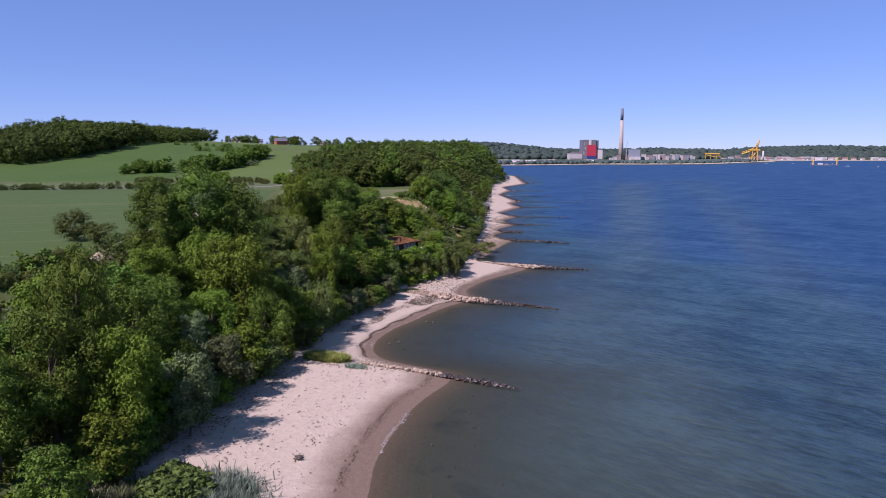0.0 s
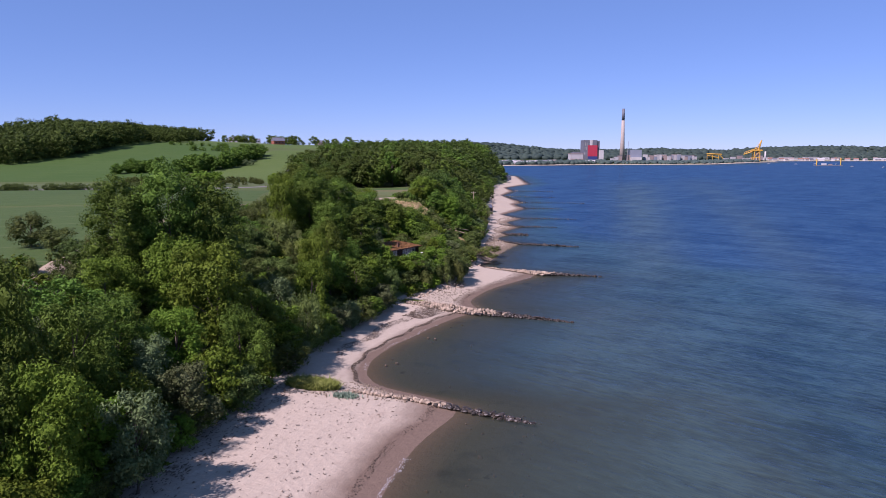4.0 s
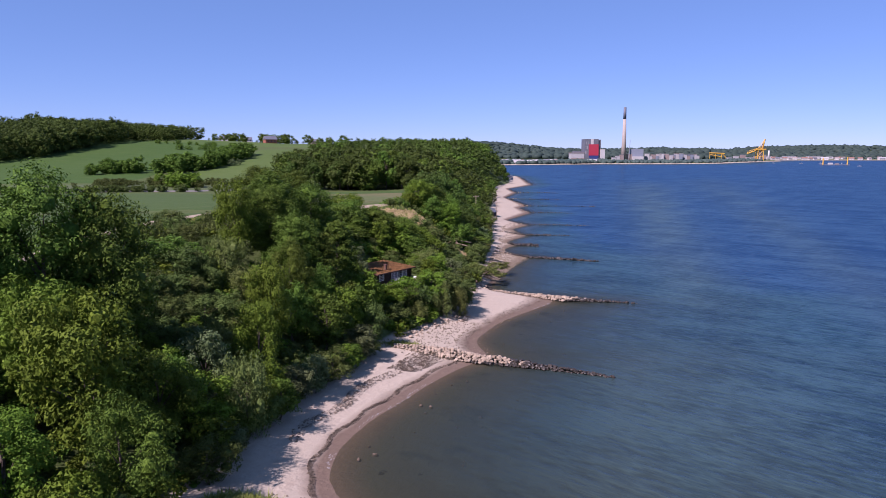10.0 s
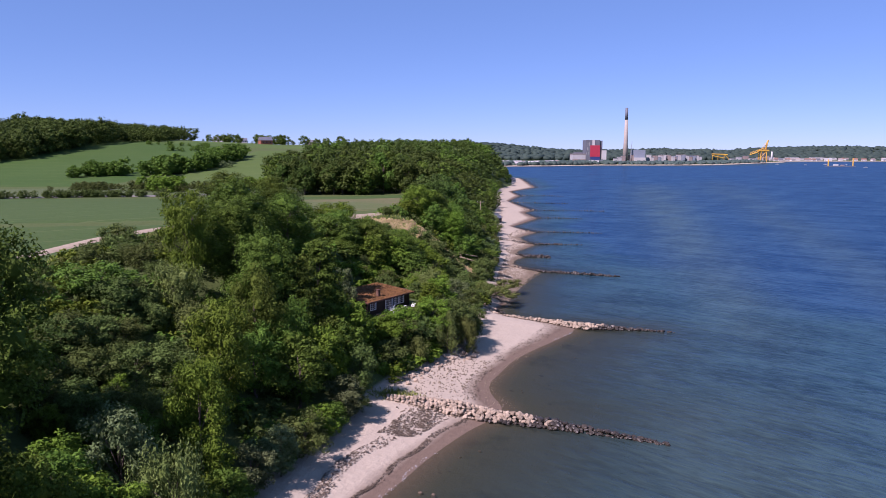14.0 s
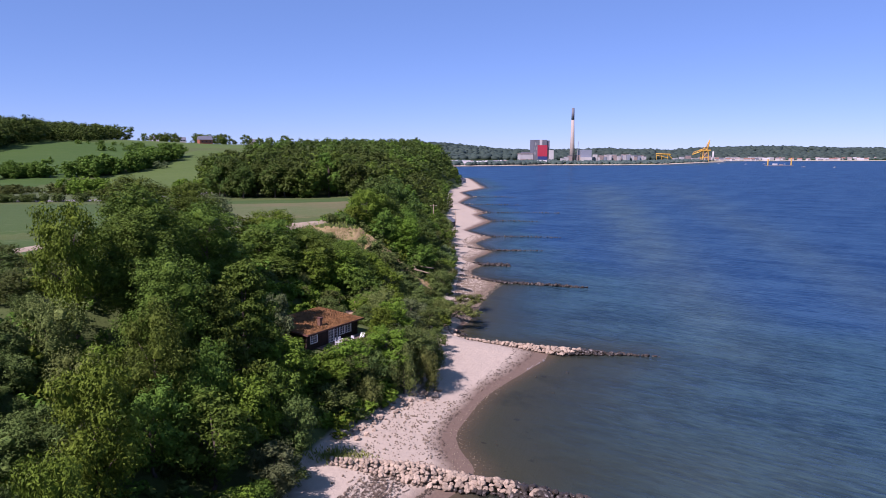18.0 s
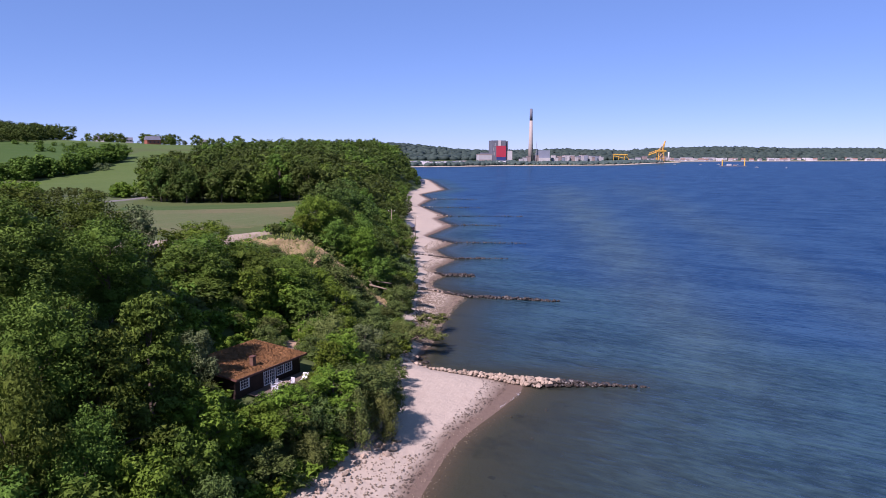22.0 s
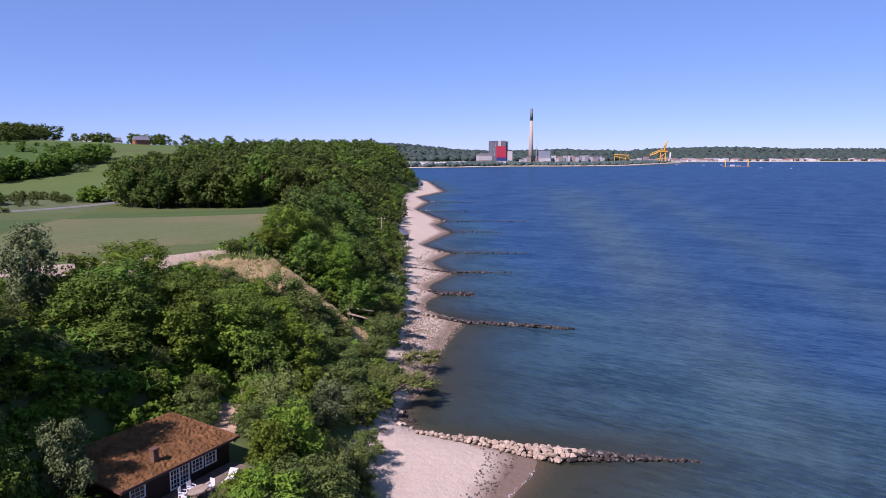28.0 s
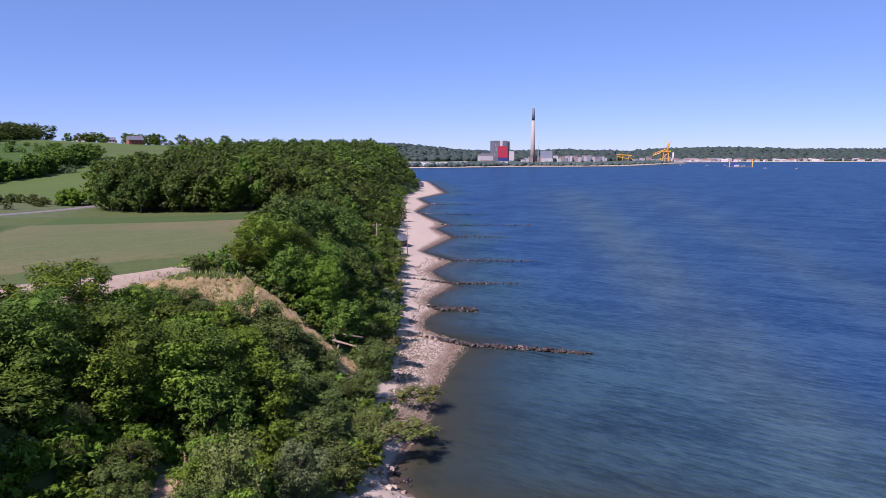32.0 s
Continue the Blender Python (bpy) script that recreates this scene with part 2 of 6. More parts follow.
    l.new(b.outputs[0], body.inputs[1])
    l.new(gl.outputs[0], body.inputs[2])
    tp = n.new("ShaderNodeBsdfTransparent")
    tp.inputs[0].default_value = (0.78, 0.80, 0.74, 1)
    mx = n.new("ShaderNodeMixShader")
    l.new(calc(n, l, "ADD", calc(n, l, "MULTIPLY", calc(n, l, "POWER", dep, 0.55), 0.72), 0.06, True), mx.inputs[0])
    l.new(tp.outputs[0], mx.inputs[1])
    l.new(body.outputs[0], mx.inputs[2])
    l.new(mx.outputs[0], n["Material Output"].inputs["Surface"])
    return m


GROUND, WATER = ground_material(), water_material()
STONE_LIGHT = mottled("pale_boulder_stone", (0.178, 0.13, 0.0851), (0.37, 0.3, 0.215), 1.2, 0.85, 0.5, 0.04, 8, 0.3, 0, 0.25)
STONE_DARK = mottled("wet_weedy_stone", (0.0133, 0.0111, 0.00666), (0.0518, 0.0385, 0.0259), 1.6, 0.5, 0.5, 0.04, 8, 0.5, 0, 0.25)


# ---- plan ----
def smooth(t):
    t = np.clip(t, 0.0, 1.0)
    return t * t * (3 - 2 * t)


# waterline: y along the coast, x out to sea
SHORE_Y = [-300, 30, 47, 53, 61, 70, 75, 80, 85, 89, 92, 97, 101, 106, 113, 120, 126, 130, 134, 137, 141, 145, 150, 155, 162, 167, 174, 179, 184, 188,
           191, 196, 207, 221, 234, 244, 249, 255, 261, 269, 276, 281, 287, 296, 304, 313, 326, 344, 367, 406, 440, 456, 532, 590, 648, 719, 953, 1100, 1680]
SHORE_X = [-35, -6, -5, -5.2, -3.9, -1.8, 0.2, 2.9, 4.0, -3.5, -7.9, -9.8, -10.0, -9.3, -6.9, -3.2, -0.4, 2.0, 4.4, 7.4, 9.0, 7.6, 7.2, 9.2, 12, 15.2, 20.5, 24.0, 26.5, 21,
           14, 11, 15, 18.3, 22.3, 26.0, 27.3, 22.5, 21, 22.5, 27, 24, 24.8, 29.5, 33.5, 31, 29.7, 38.7, 31.3, 47.5, 44.6, 51.8, 44.2, 58.5, 56.6, 86.7, 98, 60, 40]
# foot of the bluff, where the trees begin
FOOT_Y = [-300, 30, 53, 64, 80, 89, 107, 121, 135, 150, 162, 180, 187, 196, 208, 220, 233, 247, 264, 301, 351, 439, 530, 650, 719, 850, 953, 1100, 1680]
FOOT_X = [-70, -34, -29, -27, -24, -22, -19, -15, -10.5, -4.5, 1.5, 4.5, 7.5, 9.0, 11.5, 12.5, 13.0, 14.2, 16.6, 19.2, 22.4, 31, 37, 47, 64, 76, 80, 40, 20]
FAR_X = [-5000, 129, 234, 387, 521, 682, 805, 1000, 1085, 1110, 1640, 5000]
FAR_Y = [1690, 1690, 1731, 1835, 1822, 1869, 2020, 2270, 2330, 2560, 2590, 2700]


LINE_Y = np.arange(-300.0, 1680.5, 0.5)
bell = np.exp(-0.5 * (np.arange(-12, 13) * 0.5 / 1.5) ** 2)
LINE_X = np.convolve(np.pad(np.interp(LINE_Y, SHORE_Y, SHORE_X), 12, "edge"), bell / bell.sum(), "valid")


def shore(y):
    return np.interp(y, LINE_Y, LINE_X)


def foot(y):
    return np.interp(y, FOOT_Y, FOOT_X)


def plateau(x, y):
    p = 17.0 - 3.2 * smooth((y - 215) / 170) + 25 * smooth((y - 400) / 450)
    p = p + 15 * np.exp(-(((x + 480) / 210) ** 2 + ((y - 900) / 230) ** 2))
    p = p + 3 * np.exp(-(((x + 30) / 90) ** 2 + ((y - 600) / 160) ** 2))
    return p + 0.8 * np.sin(x / 31.0) * np.sin(y / 47.0)


def land(x, y):
    """Metres inland from the waterline; negative at sea."""
    near = np.where(y < 1690, shore(y) - x, -1e4)
    far = y - np.interp(x, FAR_X, FAR_Y)
    return np.maximum(near, far)


def sandbar(x, y):
    """How far a pale sandbar along the coast shows through the water, 0 to 1."""
    a = (x - 64.7 - 0.252 * (y - 212)) / (11.0 + 0.03 * np.maximum(y - 212, 0))
    b = (x - 118 - 0.30 * (y - 247)) / (11.0 + 0.03 * np.maximum(y - 247, 0))
    c = (x - 24 - 0.20 * (y - 60)) / 16.0
    out = np.exp(-(a**2)) * smooth((900 - y) / 300) * smooth((y - 150) / 60) + 0.6 * np.exp(-(b**2)) * smooth((1000 - y) / 300) * smooth((y - 60) / 80)
    return np.clip(out + 0.75 * np.exp(-(c**2)) * smooth((190 - y) / 90) * smooth((y - 20) / 30), 0, 1)


def ground_z(x, y):
    x, y = np.asarray(x, float), np.asarray(y, float)
    s, f = shore(y), foot(y)
    out = x - s
    sea = -np.minimum(np.interp(y, [40, 90, 140, 190, 240, 330], [0.05, 0.058, 0.072, 0.10, 0.17, 0.34]) * np.maximum(out, 0) ** 0.97, 9.0)
    beach = 1.6 * smooth(0.15 + 0.85 * (s - x) / np.maximum(s - f, 2.0)) - 1.6 * smooth(0.15)
    w = np.interp(y, [0, 90, 150, 180, 190, 211, 227, 245, 300, 400], [36, 34, 30, 30, 44, 46, 22, 24, 30, 45])
    t = np.clip((f - x) / w, 0, 1)
    rise = 1.5 + (plateau(x, y) - 1.5) * (0.75 * t + 0.25 * smooth(t))
    z = np.where(x > s, sea, np.where(x > f, beach, rise))
    # level ground for the cabin
    k = smooth(1.6 - np.hypot((x + 7.6) / 8.5, (y - 168.5) / 9.5))
    z = z * (1 - k) + 7.35 * k
    far = y - np.interp(x, FAR_X, FAR_Y)
    hills = 38 * smooth((y - 2650) / 900) * (0.8 + 0.35 * np.sin(x / 330.0 + 1.0) * np.sin(y / 510.0) + 0.18 * np.sin(x / 137.0)) + 22 * smooth((600 - x) / 700) * smooth((y - 2500) / 700)
    fz = np.where(far > 0, 1.0 + 2.5 * smooth(far / 60) + hills, -np.minimum(-far * 0.04, 9.0))
    return np.where(y > 1690, fz, np.where(far > 0, fz, z))


def lines(*spans):
    out = []
    for a, b, step in spans:
        out.extend(np.arange(a, b, step))
    return np.array(out + [spans[-1][1]])


def grid_mesh(name, xs, ys, zs, keep=None):
    nx, ny = len(xs), len(ys)
    gx, gy = np.meshgrid(xs, ys)
    co = np.stack([gx, gy, zs], -1).reshape(-1, 3)
    i = np.arange((nx - 1) * (ny - 1))
    a = (i // (nx - 1)) * nx + i % (nx - 1)
    quads = np.stack([a, a + 1, a + nx + 1, a + nx], -1)
    if keep is not None:
        quads = quads[keep.reshape(-1)[quads].any(1)]
    me = bpy.data.meshes.new(name)
    me.from_pydata(co.tolist(), [], quads.tolist())
    me.polygons.foreach_set("use_smooth", np.ones(len(quads), bool))
    return me


GX = lines((-4800, -1000, 190), (-1000, -300, 35), (-300, -70, 6), (-70, 60, 1.1), (60, 170, 4), (170, 350, 12), (350, 1200, 30), (1200, 4800, 120))
GY = lines((-600, 20, 30), (20, 280, 1.0), (280, 480, 2.5), (480, 1000, 10), (1000, 2700, 28), (2700, 4900, 55))
gx, gy = np.meshgrid(GX, GY)
gz = ground_z(gx, gy)
rng = np.random.default_rng(3)
lump = 0.10 * np.sin(gx * 1.3 + np.sin(gy * 0.7) * 2) * np.sin(gy * 1.1 + np.sin(gx * 0.6) * 2) + rng.normal(0, 0.03, gz.shape)
gz = gz + np.where((gz > 0.3) & (gy < 500), lump * np.clip(gz, 0, 1.5) / 1.5, 0)
me = grid_mesh("ground", GX, GY, gz)
me.materials.append(GROUND)
tagged(new("ground", me), "sandy beach rising to a grassy wooded bluff", "ground", kind="structure")

wz = np.zeros_like(gz)
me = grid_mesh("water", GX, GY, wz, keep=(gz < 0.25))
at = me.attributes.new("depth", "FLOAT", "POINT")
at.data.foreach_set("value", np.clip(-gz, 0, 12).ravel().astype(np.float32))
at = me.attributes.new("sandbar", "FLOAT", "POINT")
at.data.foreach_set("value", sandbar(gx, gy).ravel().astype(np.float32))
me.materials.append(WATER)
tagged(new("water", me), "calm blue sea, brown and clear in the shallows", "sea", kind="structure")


# ---- building helpers ----
def mesh_from(name, verts, faces, mat, smooth_faces=False):
    me = bpy.data.meshes.new(name)
    me.from_pydata(verts if isinstance(verts, list) else verts.tolist(), [], faces if isinstance(faces, list) else faces.tolist())
    if mat:
        me.materials.append(mat)
    if smooth_faces:
        me.polygons.foreach_set("use_smooth", np.ones(len(me.polygons), bool))
    return me


def part(name, bm, mat, parent, label=""):
    """Links a bmesh or a mesh as one object under a thing or a part."""
    if isinstance(bm, bmesh.types.BMesh):
        me = bpy.data.meshes.new(name)
        bm.to_mesh(me)
        bm.free()
        me.materials.append(mat)
    else:
        me = bm
    ob = new(name, me)
    ob.parent = parent
    return tagged(ob, label)


def box(x0, y0, z0, x1, y1, z1, bev=0.0, bm=None):
    bm = bm or bmesh.new()
    v = bmesh.ops.create_cube(bm, size=1, matrix=Matrix.Translation(((x0 + x1) / 2, (y0 + y1) / 2, (z0 + z1) / 2)) @ Matrix.Diagonal((abs(x1 - x0), abs(y1 - y0), abs(z1 - z0), 1)))["verts"]
    if bev:
        bmesh.ops.bevel(bm, geom=list({e for w in v for e in w.link_edges}), offset=bev, segments=1, affect="EDGES")
    return bm


def tube(points, radii, sides=7):
    """A round limb along points."""
    verts, faces = [], []
    pts = [Vector(p) for p in points]
    for i, (p, r) in enumerate(zip(pts, radii)):
        d = (pts[min(i + 1, len(pts) - 1)] - pts[max(i - 1, 0)]).normalized()
        q = d.to_track_quat("Z", "Y")
        for k in range(sides):
            a = 2 * math.pi * k / sides
            verts.append(tuple(p + q @ Vector((r * math.cos(a), r * math.sin(a), 0))))
        if i:
            for k in range(sides):
                a, b = (i - 1) * sides + k, (i - 1) * sides + (k + 1) % sides
                faces.append((a, b, b + sides, a + sides))
    faces.append(tuple(range(len(verts) - sides, len(verts))))
    faces.append(tuple(range(sides - 1, -1, -1)))
    return verts, faces


def joined(pieces):
    verts, faces = [], []
    for v, f in pieces:
        k = len(verts)
        verts.extend(v)
        faces.extend(tuple(i + k for i in face) for face in f)
    return verts, faces


def thing(name, m, label, category, group="", kind=""):
    ob = new(name)
    ob.empty_display_size = 0.5
    ob.matrix_world = m
    return tagged(ob, label, category, group, kind)


def gz1(x, y):
    return float(ground_z(x, y))


# ---- trees ----
def icos():
    bm = bmesh.new()
    bmesh.ops.create_icosphere(bm, subdivisions=1, radius=1)
    v = np.array([w.co[:] for w in bm.verts])
    f = np.array([[w.index for w in q.verts] for q in bm.faces])
    bm.free()
    return v, f


ICO_V, ICO_F = icos()


def crown_arrays(seed, height, radius, base, leaves, size, lobes=12, upright=0.0, tufts=160, layered=0.0):
    """Sprays of leaves on boughs; gives the boughs' middles too. The tree stands at the origin.
    upright: shoots that point up; layered: flat tiers of drooping boughs."""
    r = np.random.default_rng(seed)
    mid = (base + height) / 2
    half = (height - base) / 2
    cs, rs = [], []
    for k in range(lobes):
        a = k * 2.399963 + r.uniform(-0.6, 0.6)
        u = (k + 0.5) / lobes * 2 - 1
        ring = math.sqrt(max(0.0, 1 - (abs(u) ** 1.9))) * r.uniform(0.40, 0.84)
        if layered:
            ring = (0.95 - 0.42 * (u + 1)) * r.uniform(0.6, 1.0)
        cs.append((radius * ring * math.cos(a), radius * ring * math.sin(a), mid + half * u * 0.74))
        rs.append(radius * r.uniform(0.26, 0.46) * (0.8 if layered else 1.0))
    cs, rs = np.array(cs), np.array(rs)
    squash = np.array([1, 1, 0.9 + 0.5 * upright - 0.45 * layered])
    # sprays on the outside of the boughs, flattened and hanging outwards
    own = r.choice(lobes, tufts * 3, p=rs**2 / (rs**2).sum())
    n = r.normal(size=(len(own), 3)) + np.array([0, 0, 0.45])
    n /= np.linalg.norm(n, axis=1, keepdims=True)
    tc = cs[own] + n * (rs[own] * r.uniform(0.72, 1.18, len(own)))[:, None] * squash
    buried = (np.linalg.norm((tc[:, None] - cs[None]) / squash, axis=2) < rs[None] * 0.72).any(1)
    good = ~buried & (tc[:, 2] > base * 0.6)
    tc, tn = tc[good][:tufts], n[good][:tufts]
    tr = radius * r.uniform(0.08, 0.18, len(tc))
    pick = r.choice(len(tc), leaves, p=tr**2 / (tr**2).sum())
    q = r.normal(size=(leaves, 3))
    q /= np.linalg.norm(q, axis=1, keepdims=True)
    flat = np.array([1.12, 1.12, 0.80 + 1.7 * upright - 0.42 * layered])
    p = tc[pick] + q * (tr[pick] * r.uniform(0.55, 1.1, leaves))[:, None] * flat
    out = tn[pick]
    up = out * 0.35 + q * 0.70 + r.normal(size=(leaves, 3)) * 0.34 + np.array([0, 0, 0.30])
    up /= np.linalg.norm(up, axis=1, keepdims=True)
    d = r.normal(size=(leaves, 3)) + np.array([0, 0, 2.4 * upright - 0.4])
    d -= up * (d * up).sum(1, keepdims=True) * (1 - 0.6 * min(upright, 1.0))
    d /= np.linalg.norm(d, axis=1, keepdims=True)
    e = np.cross(d, up)
    e /= np.linalg.norm(e, axis=1, keepdims=True) + 1e-9
    s = size * r.uniform(0.6, 1.35, (leaves, 1))
    v = np.stack([p - d * s * 0.6, p + e * s * 0.45 + d * s * 0.2, p + d * s * 0.7 - e * s * 0.3], 1).reshape(-1, 3)
    # leaves deeper in the crown close the gaps
    mi = leaves // 3
    own = r.choice(lobes, mi, p=rs**2 / (rs**2).sum())
    n = r.normal(size=(mi, 3))
    n /= np.linalg.norm(n, axis=1, keepdims=True)
    pi = cs[own] + n * (rs[own] * r.uniform(0.5, 0.9, mi))[:, None] * squash
    wide = np.clip(r.normal(size=(mi, 3, 3)), -1.1, 1.1) * size * 0.62
    v = np.concatenate([v, (pi[:, None] + wide).reshape(-1, 3)])
    m = leaves + mi
    f = np.arange(3 * m).reshape(-1, 3)
    core_v = np.concatenate([c + ICO_V * rr * 0.46 * squash for c, rr in zip(cs, rs)])
    core_f = np.concatenate([ICO_F + k * len(ICO_V) for k in range(lobes)]) + 3 * m
    return np.concatenate([v, core_v]), f.tolist() + core_f.tolist(), cs


def trunk_arrays(seed, height, base, girth, cs):
    r = np.random.default_rng(seed)
    lean = r.uniform(-0.3, 0.3, 2)
    stem = [(0, 0, -0.6), (lean[0] * 0.3, lean[1] * 0.3, base * 0.5), (lean[0], lean[1], base), (lean[0] * 1.5, lean[1] * 1.5, height * 0.72)]
    pieces = [tube(stem, [girth * 1.3, girth, girth * 0.8, girth * 0.25])]
    for c in cs[:: max(1, len(cs) // 7)]:
        k = min(0.9, max(0.25, (c[2] - base * 0.4) / height))
        start = np.array([lean[0] * k, lean[1] * k, max(base * 0.6, c[2] * 0.6)])
        bend = (start + c) / 2 + np.array([0, 0, 0.3])
        pieces.append(tube([tuple(start), tuple(bend), tuple(c)], [girth * 0.4, girth * 0.27, girth * 0.08], 5))
    return joined(pieces)


KINDS = {}


def tree_kind(key, leaf, seed, height, radius, base, leaves, size, girth, **more):
    v, f, cs = crown_arrays(seed, height, radius, base, leaves, size, **more)
    crown = mesh_from("crown", v, f, LEAF[leaf])
    tv, tf = trunk_arrays(seed, height, base, girth, cs)
    KINDS.setdefault(key, []).append((crown, mesh_from("trunk", tv, tf, BARK, True), height, radius, (v, f, leaf)))


for k in range(5):
    tree_kind("oak", "oak", 10 + k, 12, 5.0, 1.2, 9500, 0.24, 0.26, lobes=15, tufts=330)
for k in range(4):
    tree_kind("ash", "ash", 20 + k, 12, 4.6, 1.2, 9500, 0.24, 0.24, lobes=14, tufts=280)
for k in range(4):
    tree_kind("beech", "oak", 100 + k, 20, 6.0, 2.0, 17000, 0.275, 0.34, lobes=24, tufts=440)
for k in range(4):
    tree_kind("bush", "thorn", 30 + k, 5.0, 2.8, 0.2, 3600, 0.18, 0.10, lobes=11, tufts=170)
for k in range(3):
    tree_kind("willow", "willow", 40 + k, 6.5, 3.2, 0.3, 5500, 0.17, 0.13, lobes=11, upright=0.8, tufts=150)
for k in range(3):
    tree_kind("silver", "silver", 50 + k, 7.0, 2.8, 0.5, 5200, 0.19, 0.12, lobes=12, tufts=190)
for k in range(2):
    tree_kind("layered", "oak", 55 + k, 12, 4.4, 1.0, 8000, 0.27, 0.24, lobes=30, tufts=300, layered=1.0)

for k in range(4):
    tree_kind("oak_low", "oak", 80 + k, 12, 5.0, 0.8, 3900, 0.38, 0.26, lobes=13, tufts=200)
    tree_kind("ash_low", "ash", 90 + k, 12, 4.6, 0.8, 3900, 0.38, 0.24, lobes=13, tufts=180)
    tree_kind("oak_far", "wood", 60 + k, 12, 5.0, 1.0, 2600, 0.44, 0.26, lobes=13, tufts=170)
    tree_kind("ash_far", "oak", 70 + k, 12, 4.6, 1.0, 2600, 0.44, 0.24, lobes=13, tufts=150)
TREE_LABEL = {
    "oak_low": "young dark green deciduous tree on the bluff",
    "ash_low": "young bright green deciduous tree on the bluff",
    "oak_far": "broad green deciduous tree above the far beach",
    "ash_far": "bright green deciduous tree above the far beach",
    "oak": "broad dark green deciduous tree with a dense crown",
    "ash": "bright green deciduous tree with a billowing crown",
    "bush": "dull green thorn bush low on the bluff",
    "willow": "yellow-green willow with upright feathery shoots",
    "beech": "tall broad green beech with a dense billowing crown",
    "layered": "dark green tree with tiers of drooping boughs",
    "silver": "silvery grey-green whitebeam with a loose crown",
}


def plant(key, x, y, height, spread=1.0, seed=0):
    if height < 8.8 and key in ("oak", "ash"):
        key += "_low"
    crown, trunk, h0, r0, _ = KINDS[key][seed % len(KINDS[key])]
    s = height / h0
    root = thing("tree" if key != "bush" else "bush", pose(x, y, gz1(x, y) - 0.1, 0, 0, seed * 67.0 % 360), TREE_LABEL[key], "bush" if key == "bush" else "tree", "trees of the coastal wood")
    root.scale = (s * spread, s * spread, s)
    part("trunk", trunk, None, root)
    part("crown", crown, None, root)
    return root


# trees that stand out, by their tops: kind, x, y, height of the top, reach of the crown
WOOD_SOUTH = [
    ("oak", -30.5, 37, 9, 3.2), ("ash", -29.5, 45.5, 8.8, 3.2), ("oak", -37.5, 42, 15.5, 4.4), ("oak", -36.5, 49.5, 18.8, 4.8), ("ash", -30.5, 51.5, 15.8, 4.2), ("oak", -37.5, 56.5, 23, 4.6),
    ("silver", -26.0, 57, 11.6, 3.4), ("ash", -43, 62, 20, 5.0), ("oak", -35.5, 66.5, 17.8, 4.5), ("ash", -29.5, 63, 10.8, 3.6), ("silver", -25.8, 69.5, 10.6, 3.5), ("oak", -35, 74.5, 16.6, 4.4),
    ("ash", -30.2, 79, 14.4, 4.0), ("silver", -30.5, 72, 12.8, 3.3), ("ash", -25.0, 77, 9.8, 3.2), ("oak", -44, 79, 18.2, 4.8), ("ash", -41.5, 86, 19.4, 4.6), ("oak", -24.0, 84.5, 12.6, 3.6),
]
WOOD_TALL = [
    ("ash", -28.8, 89.5, 21.6, 5.6), ("ash", -35, 92, 21.4, 4.8), ("beech", -45, 98, 29.2, 5.0), ("beech", -39.5, 102.5, 31.0, 6.0), ("beech", -34.5, 105.5, 29.4, 5.6), ("oak", -25.5, 96, 13.5, 3.6),
    ("bush", -66, 112, 22.4, 3.8), ("bush", -60, 109, 20.4, 3.4), ("willow", -19.4, 104, 10.4, 2.8), ("silver", -24.6, 106, 13.4, 3.2), ("ash", -20.3, 113, 15.2, 3.2), ("ash", -21.5, 123, 18.4, 3.9),
    ("oak", -20.0, 130.5, 13.6, 3.4), ("oak", -38.5, 134, 20.4, 4.0), ("oak", -21.4, 136, 18.8, 3.6), ("beech", -22, 142, 23.2, 4.4), ("ash", -31, 143, 28.8, 3.5), ("beech", -27, 148, 26.4, 4.8),
]
WOOD_NORTH = [
    ("beech", -28, 153, 29.2, 5.2), ("beech", -22.8, 161.5, 26.6, 4.8), ("beech", -33.5, 168.5, 30.2, 5.0), ("beech", -26.8, 168.5, 28.8, 4.6), ("layered", -17.8, 143.5, 20.6, 4.6), ("layered", -16.2, 151.5, 21.6, 4.4),
    ("oak", -17.5, 137.5, 14.8, 3.3), ("ash", -13.8, 138, 12.0, 3.1), ("bush", -9.4, 140, 8.6, 2.6), ("ash", -11.8, 149, 12.4, 3.4), ("ash", -5.4, 156.6, 10.0, 3.0), ("bush", -3.2, 160.3, 9.2, 2.2),
    ("ash", -2.0, 164, 9.0, 2.6), ("willow", 1.6, 159.5, 7.8, 2.6), ("willow", 2.9, 165.5, 8.4, 2.6), ("willow", 3.6, 171, 7.9, 2.4), ("willow", 4.7, 162.5, 6.6, 2.1),
]
WOOD_BY_CABIN = [
    ("bush", 5.4, 168, 5.4, 2.0), ("bush", 6.0, 174, 5.2, 2.0), ("bush", 7.2, 180.5, 5.4, 2.2), ("ash", -8.2, 154.5, 9.2, 3.0), ("oak", -12.2, 143.5, 11.6, 3.2), ("silver", -14.4, 160.6, 15.4, 2.3),
    ("silver", -28.2, 190.5, 25.9, 3.6), ("ash", -12.5, 214.5, 14.6, 2.6), ("bush", -9.5, 215, 13.4, 2.4), ("ash", -6.5, 214.5, 12.6, 2.4), ("bush", -3.5, 215, 11.4, 2.4), ("bush", -0.5, 215.5, 10.2, 2.4),
    ("willow", -1.8, 181, 11.5, 3.6), ("ash", -21, 206, 22.6, 4.8), ("ash", -16.6, 208.5, 18.8, 3.6), ("oak", -20.6, 187, 20.8, 4.5), ("oak", -18, 183, 16.8, 4.0),
]
